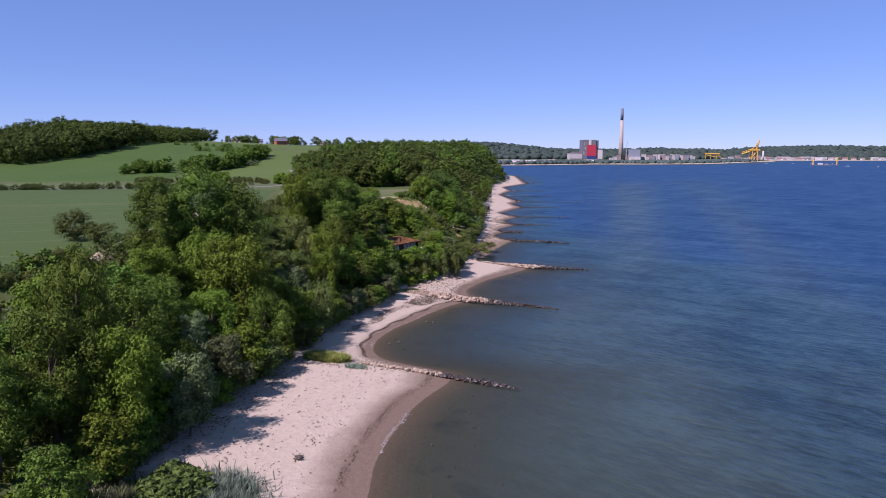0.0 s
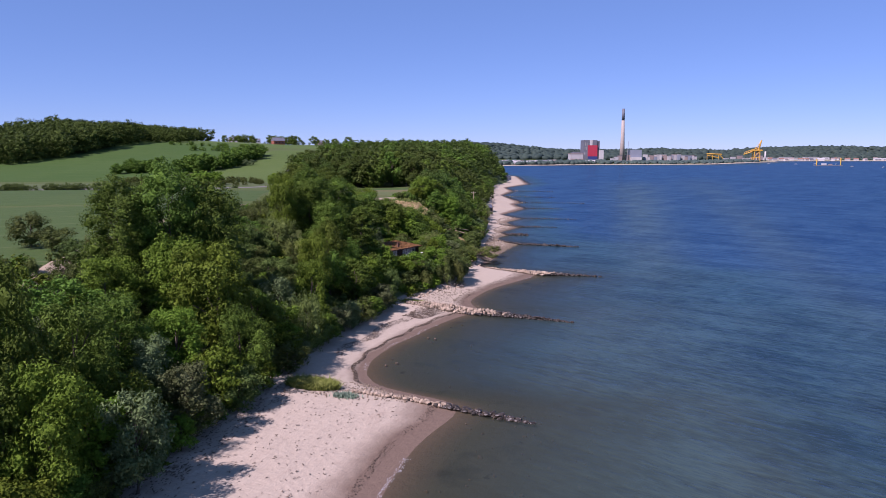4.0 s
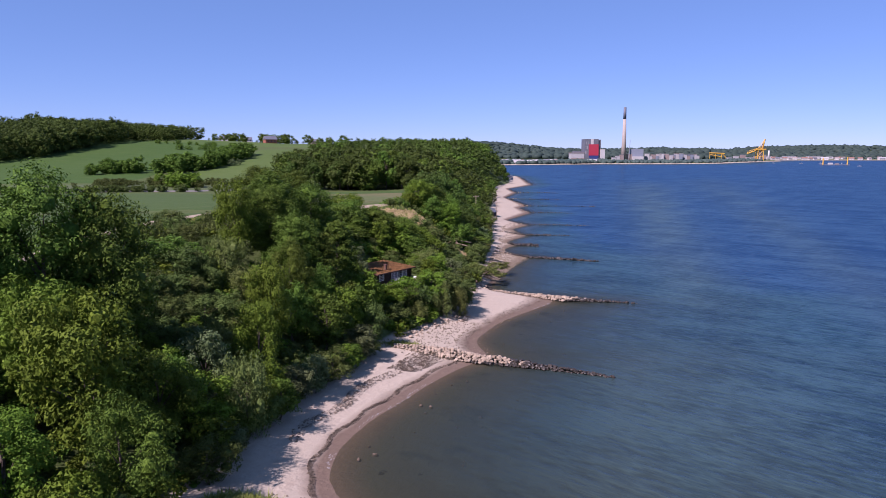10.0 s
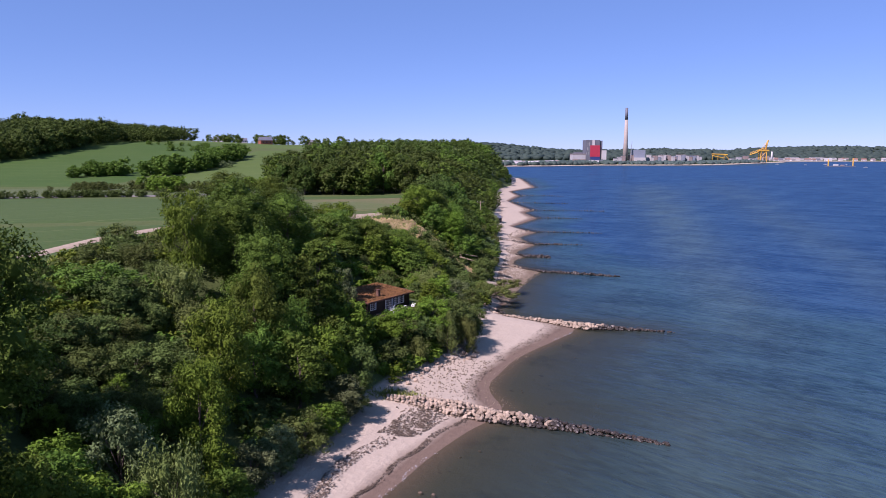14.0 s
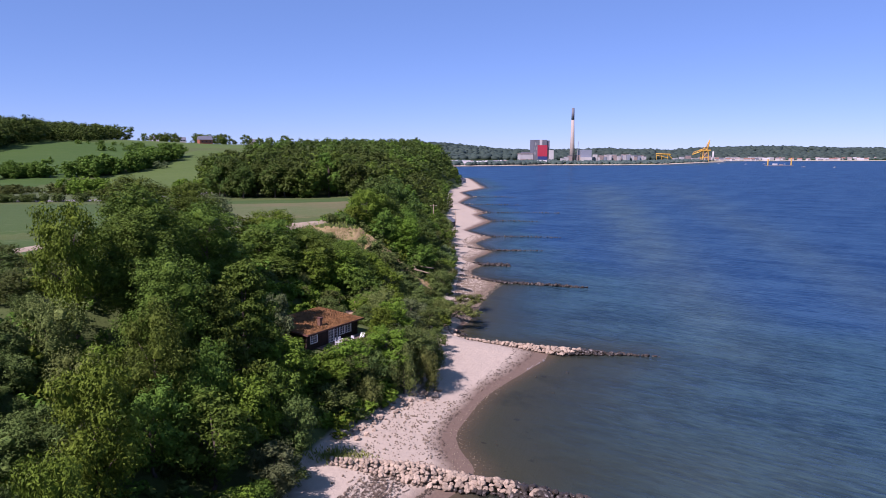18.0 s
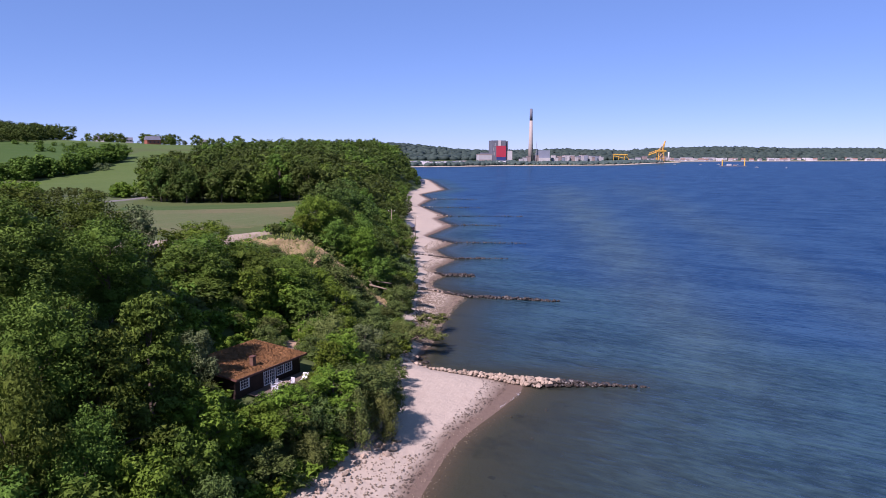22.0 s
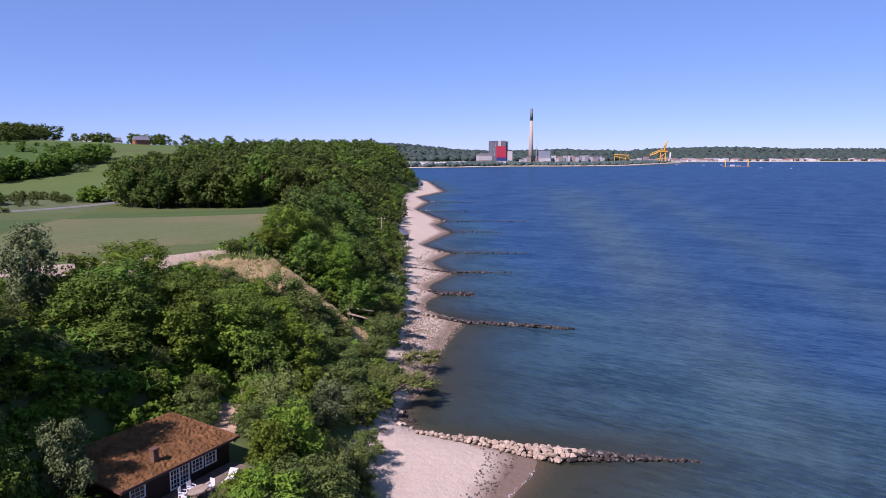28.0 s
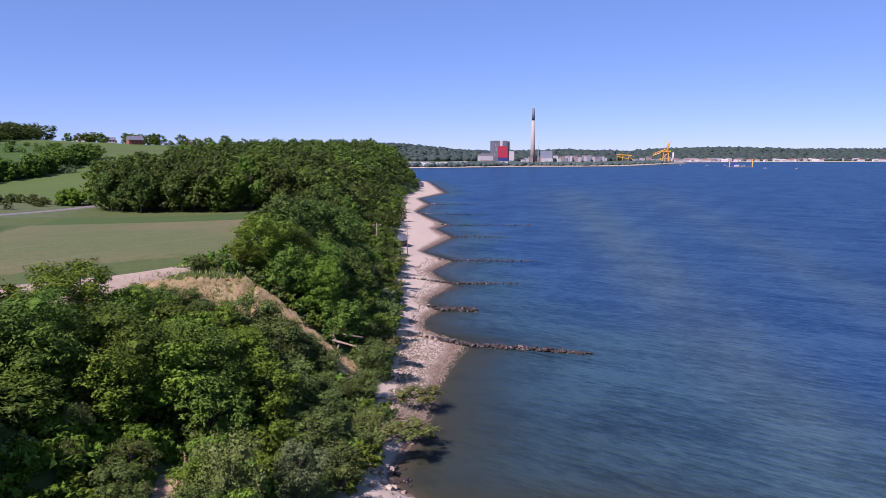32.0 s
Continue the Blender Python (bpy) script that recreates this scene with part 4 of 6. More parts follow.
def drape(name, corners, nu, nv, mat, label, lift=0.18, category="field", rough=0.0):
    """A sheet between four corners that follows the ground."""
    a, b, c, d = (np.array(p, float) for p in corners)
    u, v = np.meshgrid(np.linspace(0, 1, nu), np.linspace(0, 1, nv))
    u, v = u[..., None], v[..., None]
    q = (a * (1 - u) + b * u) * (1 - v) + (d * (1 - u) + c * u) * v
    wob = 0.6 * np.sin(q[..., 1] * 0.31) * np.sin(q[..., 0] * 0.37 + 1)
    q = q + wob[..., None] * np.array([0.6, 0.6]) * (nu > 3)
    r = np.random.default_rng(len(name))
    z = ground_z(q[..., 0], q[..., 1]) + lift + r.normal(0, 1, q.shape[:2]) * rough
    for edge in (np.s_[0, :], np.s_[-1, :], np.s_[:, 0], np.s_[:, -1]):
        z[edge] = ground_z(q[edge][..., 0], q[edge][..., 1]) - 0.2
    co = np.concatenate([q, z[..., None]], -1).reshape(-1, 3)
    faces = [(j * nu + i, j * nu + i + 1, (j + 1) * nu + i + 1, (j + 1) * nu + i) for j in range(nv - 1) for i in range(nu - 1)]
    return tagged(new(name, mesh_from(name, co, faces, mat, True)), label, category, kind="structure")


def ribbon(name, line, widths, mat, label, lift=0.3, category="track"):
    pts = []
    for (ax, ay), (bx, by) in zip(line, line[1:]):
        k = max(2, int(math.hypot(bx - ax, by - ay) / 2.5))
        pts += [(ax + (bx - ax) * i / k, ay + (by - ay) * i / k) for i in range(k)]
    pts.append(line[-1])
    p = np.array(pts)
    for _ in range(6):
        p[1:-1] = (p[:-2] + 2 * p[1:-1] + p[2:]) / 4
    t = np.gradient(p, axis=0)
    t /= np.linalg.norm(t, axis=1, keepdims=True)
    nrm = np.stack([-t[:, 1], t[:, 0]], -1)
    w = np.interp(np.linspace(0, 1, len(p)), np.linspace(0, 1, len(widths)), widths)
    r = np.random.default_rng(5)
    rows = []
    for k in (-1, -0.6, -0.2, 0.2, 0.6, 1):
        q = p + nrm * (w * 0.5 * k * (1 + (abs(k) == 1) * r.uniform(-0.12, 0.12, len(p))))[:, None]
        z = ground_z(q[:, 0], q[:, 1]) + (lift - 0.05 * (abs(k) == 0.6) if abs(k) < 1 else -0.15)
        rows.append(np.concatenate([q, z[:, None]], 1))
    co = np.stack(rows, 1).reshape(-1, 3)
    faces = [(i * 6 + j, i * 6 + j + 1, (i + 1) * 6 + j + 1, (i + 1) * 6 + j) for i in range(len(p) - 1) for j in range(5)]
    return tagged(new(name, mesh_from(name, co, faces, mat, True)), label, category, kind="structure")


drape("field_1", [(-260, 60), (-56, 60), (-48, 200), (-260, 200)], 60, 40, CROP_A, "field of thin green young crop")
drape("field_2", [(-260, 200), (-52, 206), (-75, 322), (-260, 310)], 60, 40, CROP_A, "field of even green young crop", 0.20)
drape("field_3", [(-52, 206), (-13, 246), (-12, 340), (-75, 322)], 40, 40, CROP_B, "field of thin crop on brown soil", 0.22)
drape("field_4", [(-75, 322), (-12, 340), (-16, 368), (-78, 352)], 30, 14, CROP_A, "green strip of crop before the wood", 0.20)
drape("meadow", [(-300, 318), (-78, 352), (-80, 420), (-300, 420)], 40, 24, ROUGH_GRASS, "rough meadow grass beside the road", 0.16)
drape("field_5", [(-460, 430), (-175, 430), (-215, 800), (-330, 800)], 50, 50, CROP_C, "smooth green crop on a rounded hill")
drape("field_6", [(-172, 425), (-84, 425), (-92, 700), (-165, 700)], 24, 50, PASTURE, "pale green field with tractor lines")
drape("field_7", [(-300, 765), (-110, 720), (-120, 880), (-310, 880)], 24, 20, PASTURE, "pale green field below a farmhouse")
ribbon("track", [(-47, 60), (-56, 110), (-60, 150), (-58, 178), (-50, 198), (-36, 209), (-20, 219), (-12.5, 231), (-9, 245), (-7, 262)], [3.4, 3.2, 3.2, 4.5, 6.0, 5.0, 3.5], DIRT, "pale dirt farm track along the field", 0.34)
ribbon("road", [(-210, 312), (-150, 327), (-112, 343), (-99, 357), (-87, 385), (-81, 407), (-85, 440), (-112, 520)], [4.2, 4.2], ASPHALT, "narrow worn grey country road", 0.42, "road")
# landslip
drape("landslip", [(-19, 215.5), (-6, 218.0), (-5, 228.5), (-18.5, 220)], 34, 34, CLAY, "raw slope of slipped yellow clay", 0.35, "bare slope", 0.20)
drape("landslip_foot", [(-6.2, 218.0), (7, 216.5), (10, 224.0), (-5.2, 228.5)], 34, 30, CLAY, "slipped clay and turf at the bluff foot", 0.36, "bare slope", 0.18)


# ---- stones ----
def stone_mesh(seed, mat, name="stone"):
    bm = bmesh.new()
    bmesh.ops.create_icosphere(bm, subdivisions=2, radius=0.5)
    r = random.Random(seed)
    ax = Vector((r.uniform(0.85, 1.35), r.uniform(0.75, 1.05), r.uniform(0.55, 0.85)))
    for v in bm.verts:
        k = 1 + 0.42 * noise.noise(v.co * 2.6 + Vector((seed * 7.1, 0, 0))) + 0.2 * noise.noise(v.co * 5.1 + Vector((0, seed * 3.3, 0)))
        v.co = Vector((v.co.x * ax.x, v.co.y * ax.y, v.co.z * ax.z)) * k
    me = bpy.data.meshes.new(name)
    bm.to_mesh(me)
    bm.free()
    me.materials.append(mat)
    return me


PALE = [stone_mesh(k, STONE_LIGHT) for k in range(6)]
WET = [stone_mesh(20 + k, STONE_DARK) for k in range(5)]


def groyne(line, widths, sizes, step, dark_from, label, seed, layers=1):
    """A row or heap of boulders from the beach out into the water; past dark_from (0 to 1) they are wet."""
    r = random.Random(seed)
    root = thing("stone_groyne", Matrix.Translation((*line[0], 0)), label, "groyne", "groynes along the beach")
    length = [0.0]
    for a, b in zip(line, line[1:]):
        length.append(length[-1] + math.hypot(b[0] - a[0], b[1] - a[1]))
    xs, ys = [p[0] for p in line], [p[1] for p in line]
    s = 0.0
    while s < length[-1]:
        k = s / length[-1]
        x, y = float(np.interp(s, length, xs)), float(np.interp(s, length, ys))
        w = float(np.interp(k, np.linspace(0, 1, len(widths)), widths))
        size = float(np.interp(k, np.linspace(0, 1, len(sizes)), sizes))
        across = max(1, int(w / (size * 0.75)))
        for j in range(across):
            o = (j + 0.5) / across - 0.5
            d = size * r.uniform(0.65, 1.3)
            px, py = x + r.uniform(-0.25, 0.25) * size, y + o * w + r.uniform(-0.2, 0.2) * size
            base = max(gz1(px, py), -0.02 - (r.uniform(0.0, 0.26) * size if k > dark_from + 0.1 else 0.0) - 0.2 * size * max(0.0, k - 0.85) / 0.15)
            z = base + d * 0.22 + (0.5 - abs(o)) * w * 0.30 * layers
            wet = k + r.uniform(-0.08, 0.08) > dark_from or (z < 0.28 and r.random() < 0.8)
            ob = new("stone", r.choice(WET if wet else PALE))
            ob.parent = root
            ob.matrix_parent_inverse = root.matrix_world.inverted()
            ob.matrix_world = pose(px, py, z, r.uniform(-25, 25), r.uniform(-25, 25), r.uniform(0, 360)) @ Matrix.Scale(d, 4)
        s += step * r.uniform(0.8, 1.25)
    return root


groyne([(-11, 87), (-3.5, 85.6), (5, 81.6), (12.5, 78)], [0.9, 1.2, 1.4, 1.0], [0.42, 0.6, 0.7, 0.65], 0.5, 0.5, "low row of pale boulders ending dark in the water", 1)
groyne([(-6, 140.5), (4, 138.5), (10, 136.5), (18, 133), (26, 129.3)], [1.5, 4.4, 3.6, 1.8, 0.9], [0.4, 0.6, 0.66, 0.6, 0.5], 0.52, 0.55, "broad heap of pale boulders narrowing out to sea", 2, 1.3)
groyne([(13, 190), (19, 187.8), (26, 183.7), (33, 182.0), (43, 179.7)], [0.9, 2.4, 3.8, 1.2, 0.6], [0.5, 0.7, 0.75, 0.65, 0.8], 0.56, 0.58, "heap of large pale boulders with a wet tail", 3, 1.2)
groyne([(18, 250.5), (28, 246.5), (36, 243), (45, 239.3), (47, 238.6)], [0.9, 1.6, 1.8, 1.3], [0.6, 0.8, 0.9, 0.9], 0.66, 0.15, "dark wet row of boulders off the shingle", 4)
groyne([(24, 276.5), (29, 275), (34.3, 273)], [1.8, 2.2, 2.2], [0.8, 0.9, 0.9], 0.7, 0.0, "short thick row of dark weedy boulders", 5)
groyne([(22, 307.5), (34, 305.6), (50, 303)], [0.7, 1.3, 0.7], [0.5, 0.75, 0.6], 0.8, 0.1, "long thin row of dark stones", 6)
groyne([(33, 346), (48, 343), (65, 340)], [0.7, 1.0, 0.6], [0.6, 0.7, 0.6], 1.0, 0.1, "long thin row of dark stones", 7)
groyne([(43, 409), (56, 406), (69, 403.5)], [0.8, 1.0, 0.7], [0.7, 0.8, 0.7], 1.2, 0.1, "thin row of dark stones awash", 8)
groyne([(45, 455), (64, 452), (90, 448.5)], [0.8, 1.0, 0.7], [0.8, 0.8, 0.8], 1.4, 0.1, "thin row of dark stones awash", 9)
groyne([(46, 517), (64, 511), (80, 507)], [0.8, 1.0, 0.7], [0.9, 0.9, 0.9], 1.6, 0.1, "thin row of dark stones awash", 10)
groyne([(60, 590), (90, 584)], [1.0, 0.8], [1.0, 1.0], 1.8, 0.1, "thin row of dark stones awash", 12)


def loose_stones(name, n, spread, size, label, seed, mats=None, flat=0.0):
    r = random.Random(seed)
    for k in range(n):
        x, y = spread(r)
        d = size * r.uniform(0.4, 1.5)
        z = gz1(x, y) + d * 0.15
        ob = new(name, r.choice(mats or (WET if z < 0.15 else PALE)))
        ob.matrix_world = pose(x, y, z, r.uniform(-20, 20), r.uniform(-20, 20), r.uniform(0, 360)) @ Matrix.Scale(d, 4)
        tagged(ob, label, "boulder", "boulders at the bluff foot")


loose_stones("boulder", 90, lambda r: (lambda y: (float(foot(y)) + 1.2 + r.gauss(0.6, 0.9), y))(r.uniform(146, 172)), 0.55, "pale boulder at the foot of the bluff", 5)
loose_stones("boulder", 26, lambda r: (4.6 + r.gauss(0, 0.8), 162 + r.gauss(0, 1.5)), 0.95, "large pale boulder at the foot of the bluff", 6)
loose_stones("boulder", 34, lambda r: (11 + r.uniform(-2, 2.5), 196 + r.gauss(0, 4)), 0.6, "grey boulder below the fallen bushes", 8)


def shingle(name, n, spread, size, label, seed, mat):
    """Small stones that nobody could count, in one mesh."""
    r = random.Random(seed)
    vs, fs = [], []
    for k in range(n):
        x, y = spread(r)
        d = size * r.uniform(0.45, 1.5)
        z = gz1(x, y)
        q = Euler((r.uniform(0, 6), r.uniform(0, 6), r.uniform(0, 6))).to_matrix()
        o = len(vs)
        sc = Vector((d * r.uniform(0.5, 0.8), d * 0.5, d * r.uniform(0.3, 0.45)))
        for v in ICO_V:
            w = q @ Vector((v[0] * sc.x, v[1] * sc.y, v[2] * sc.z))
            vs.append((x + w.x, y + w.y, z + w.z + 0.02))
        fs.extend(tuple(int(i) + o for i in f) for f in ICO_F)
    return tagged(new(name, mesh_from(name, vs, fs, mat, True)), label, "shingle", kind="stuff")


SHINGLE = mottled("shingle_stone", (0.0888, 0.0681, 0.0444), (0.266, 0.215, 0.148), 2.4, 0.85, 0.3, 0.02, 8)
WRACK = mottled("dry_seaweed", (0.055, 0.040, 0.026), (0.15, 0.112, 0.076), 3.0, 0.95, 0.5)


def on_beach(r, y0, y1, k0, k1):
    y = r.uniform(y0, y1)
    s, f = float(shore(y)), float(foot(y))
    return s + (f - s) * r.uniform(k0, k1), y


shingle("shingle", 3400, lambda r: on_beach(r, 205, 250, -0.12, 0.8), 0.25, "bank of grey and pink shingle", 3, SHINGLE)
shingle("shingle", 1500, lambda r: on_beach(r, 250, 345, -0.1, 0.5), 0.28, "shingle along the far waterline", 4, SHINGLE)
shingle("shingle", 420, lambda r: on_beach(r, 140, 172, -0.12, 0.24), 0.13, "grey stones at the water's edge", 7, SHINGLE)
shingle("shingle", 600, lambda r: on_beach(r, 136, 160, 0.25, 0.75), 0.20, "small stones strewn on the sand", 9, SHINGLE)
shingle("shingle", 500, lambda r: on_beach(r, 84, 92, 0.1, 0.8), 0.22, "small stones beside the boulders", 10, SHINGLE)
def weed(name, n, spread, size, label, seed):
    """Flat torn scraps lying on the sand, in one mesh."""
    r = random.Random(seed)
    vs, fs = [], []
    for _ in range(n):
        x, y = spread(r)
        a, ln, w = r.gauss(1.15, 0.5), size * r.uniform(0.5, 2.2), size * r.uniform(0.25, 0.7)
        c, q, z, o = math.cos(a), math.sin(a), gz1(x, y) + 0.03, len(vs)
        for u, k in ((-1, 0), (-0.2, 1), (1, 0.2), (0.3, -1)):
            vs.append((x + c * ln * u - q * w * k, y + q * ln * u + c * w * k, z + r.uniform(0.0, 0.10)))
        fs += [(o, o + 3, o + 2), (o, o + 2, o + 1)]
    return tagged(new(name, mesh_from(name, vs, fs, WRACK)), label, "seaweed", kind="stuff")


FOAM = mottled("sea_foam", (0.22, 0.21, 0.20), (0.34, 0.33, 0.32), 2.0, 0.8, 0.0)


def clumped(r, y0, y1, k0, k1, gap):
    """A spot on the beach, in drifts with gaps between them."""
    while True:
        x, y = on_beach(r, y0, y1, k0, k1)
        if noise.noise(Vector((x * 0.5, y * gap, 3.0))) > r.uniform(-0.7, 0.55):
            return x, y


weed("seaweed", 650, lambda r: clumped(r, 44, 88, 0.25, 0.95, 0.35), 0.12, "scraps of dry weed strewn on the sand", 11)
weed("seaweed", 700, lambda r: clumped(r, 46, 88, 0.80, 0.98, 0.3), 0.16, "dark weed and twigs at the back of the beach", 21)
weed("seaweed", 1300, lambda r: (lambda q: (q[0] + 0.25 * math.sin(q[1] * 0.8), q[1]))(clumped(r, 92, 138, 0.15, 0.20, 0.25)), 0.12, "dark line of dry seaweed along the sand", 12)
weed("seaweed", 900, lambda r: (lambda q: (q[0] + 0.5 * math.sin(q[1] * 0.45), q[1]))(clumped(r, 104, 139, 0.44, 0.58, 0.22)), 0.13, "dark band of dry seaweed along the sand", 13)
weed("seaweed", 900, lambda r: (lambda q: (q[0], q[1]))(clumped(r, 130, 140, 0.28, 0.60, 0.4)), 0.16, "brown mat of weed beside the boulders", 22)
weed("seaweed", 450, lambda r: clumped(r, 46, 84, 0.10, 0.14, 0.25), 0.09, "thin line of weed at the tide's reach", 14)
weed("seaweed", 600, lambda r: clumped(r, 143, 188, 0.12, 0.30, 0.3), 0.13, "dark scraps of weed above the waterline", 23)
foam_rng = random.Random(51)
for y0, y1, count in ((56, 68, 150), (99, 103, 30), (110, 127, 90), (174, 180, 40)):
    vs, fs = [], []
    for _ in range(count):
        y = y0 + (y1 - y0) * foam_rng.random()
        x = float(shore(y)) - 0.15 + 0.25 * math.sin(y * 0.6) + foam_rng.gauss(0, 0.10 + 0.12 * (y - y0) / (y1 - y0))
        z, w = max(0.02, gz1(x, y) + 0.02), foam_rng.uniform(0.02, 0.05)
        o = len(vs)
        vs += [(x - w, y - 3 * w, z), (x + w, y - 2 * w, z), (x + w * 1.3, y + 3 * w, z + 0.01), (x - 0.6 * w, y + 2 * w, z)]
        fs.append((o, o + 1, o + 2, o + 3))
    tagged(new("foam", mesh_from("foam", vs, fs, FOAM)), "thin broken line of foam at the waterline", "foam", kind="stuff")
shingle("weed_clump", 120, lambda r: (lambda y: (float(shore(y)) + r.uniform(2, 26), y))(r.uniform(44, 84)), 0.42, "dark clumps of weed on the shallow bed", 15, WRACK)
shingle("weed_clump", 60, lambda r: (lambda y: (float(shore(y)) + r.uniform(2, 30), y))(r.uniform(92, 180)), 0.45, "dark clumps of weed on the shallow bed", 16, WRACK)


# ---- cabin ----
TIMBER = mottled("dark_stained_boards", (0.0118, 0.0074, 0.00592), (0.0333, 0.0192, 0.0133), 1.2, 0.7, 0.4, 0.02)
MOSS_ROOF = mottled("mossy_brown_felt", (0.115, 0.055, 0.018), (0.35, 0.178, 0.062), 0.7, 0.95, 1.0, 0.12, 9)
WHITE_PAINT = mottled("white_paint", (0.62, 0.62, 0.60), (0.78, 0.78, 0.76), 2.0, 0.5, 0.1)
FASCIA = mottled("red_brown_trim", (0.074, 0.0333, 0.0237), (0.118, 0.0555, 0.037), 2.0, 0.7, 0.2)
PAVING = mottled("grey_terrace_slabs", (0.0888, 0.0666, 0.0481), (0.155, 0.122, 0.0925), 1.2, 0.9, 0.3)
DECK = mottled("weathered_planks", (0.22, 0.15, 0.092), (0.38, 0.27, 0.17), 1.0, 0.85, 0.4, 0.02, 8, 0.3, 0, 0.2)
WOOD_GREY = mottled("bleached_wood", (0.148, 0.111, 0.074), (0.311, 0.252, 0.185), 1.5, 0.9, 0.4)
PLASTIC = mottled("white_plastic", (0.52, 0.52, 0.52), (0.62, 0.62, 0.62), 3, 0.4, 0.0)
BRICK_DARK = mottled("sooty_brick", (0.074, 0.0407, 0.0259), (0.163, 0.0888, 0.0555), 4, 0.9, 0.4)


def glass_material():
    m, n, l, b = material("window_glass", 0.05, 0.6)
    b.inputs["Base Color"].default_value = (0.02, 0.03, 0.045, 1)
    return m


GLASS = glass_material()


def wall_slab(x0, x1, z0, z1, y, thick, holes):
    """A wall with openings through it: x along, holes as (x0, x1, z0, z1)."""
    bm = bmesh.new()
    xs = sorted({x0, x1, *[h[0] for h in holes], *[h[1] for h in holes]})
    zs = sorted({z0, z1, *[h[2] for h in holes], *[h[3] for h in holes]})
    front = {(i, k): bm.verts.new((x, y, z)) for i, x in enumerate(xs) for k, z in enumerate(zs)}
    for i in range(len(xs) - 1):
        for k in range(len(zs) - 1):
            cx, cz = (xs[i] + xs[i + 1]) / 2, (zs[k] + zs[k + 1]) / 2
            if not any(h[0] < cx < h[1] and h[2] < cz < h[3] for h in holes):
                bm.faces.new((front[i, k], front[i + 1, k], front[i + 1, k + 1], front[i, k + 1]))
    out = bmesh.ops.extrude_face_region(bm, geom=bm.faces[:])
    bmesh.ops.translate(bm, vec=(0, thick, 0), verts=[g for g in out["geom"] if isinstance(g, bmesh.types.BMVert)])
    bmesh.ops.delete(bm, geom=[v for v in bm.verts if not v.link_faces], context="VERTS")
    bmesh.ops.recalc_face_normals(bm, faces=bm.faces[:])
    return bm


cabin = thing("cabin", pose(-10.35, 160.0, 7.40, 0, 0, 55.0), "low dark timber cabin with a mossy brown roof", "cabin")
HOLES = [(1.1, 2.5, 0.70, 1.95), (4.70, 6.65, 0.10, 1.98), (6.85, 8.10, 0.65, 1.95), (8.25, 9.50, 0.65, 1.95)]
part("front_wall", wall_slab(0.4, 10.9, -0.3, 2.12, 0.6, 0.16, HOLES), TIMBER, cabin)
part("back_wall", wall_slab(0.4, 10.9, -0.3, 2.72, 7.3, 0.16, []), TIMBER, cabin)
for sx in (0.4, 10.74):
    bm = bmesh.new()
    vs = [bm.verts.new(c) for c in ((sx, 0.76, -0.3), (sx, 7.3, -0.3), (sx, 7.3, 2.72), (sx, 0.76, 2.13), (sx + 0.16, 0.76, -0.3), (sx + 0.16, 7.3, -0.3), (sx + 0.16, 7.3, 2.72), (sx + 0.16, 0.76, 2.13))]
    for f in ((0, 1, 2, 3), (7, 6, 5, 4), (0, 4, 5, 1), (1, 5, 6, 2), (2, 6, 7, 3), (3, 7, 4, 0)):
        bm.faces.new([vs[i] for i in f])
    part("side_wall", bm, TIMBER, cabin)
bm = bmesh.new()
nx, ny = 46, 34
rr = np.random.default_rng(8)
gridv = [[bm.verts.new((11.5 * i / (nx - 1), 8.0 * j / (ny - 1), 2.24 + 0.085 * 8.0 * j / (ny - 1) + 0.05 * rr.normal() * (0 < i < nx - 1) * (0 < j < ny - 1))) for i in range(nx)] for j in range(ny)]
for j in range(ny - 1):
    for i in range(nx - 1):
        bm.faces.new((gridv[j][i], gridv[j][i + 1], gridv[j + 1][i + 1], gridv[j + 1][i]))
bmesh.ops.solidify(bm, geom=bm.faces[:], thickness=0.12)
roof = part("roof", bm, MOSS_ROOF, cabin, "roof overgrown with rust-brown moss")
part("fascia", box(-0.02, -0.06, 2.02, 11.52, -0.005, 2.23), FASCIA, roof)
for sx in (-0.07, 11.505):
    bm = box(sx, 0, 2.02, sx + 0.06, 8.0, 2.23)
    for v in bm.verts:
        v.co.z += v.co.y * 0.085
    part("fascia", bm, FASCIA, roof)
chim = part("chimney", box(4.15, 1.55, 2.2, 4.65, 2.05, 3.35, 0.03), BRICK_DARK, cabin)
part("cap", box(4.10, 1.50, 3.352, 4.70, 2.10, 3.44, 0.01), FASCIA, chim)


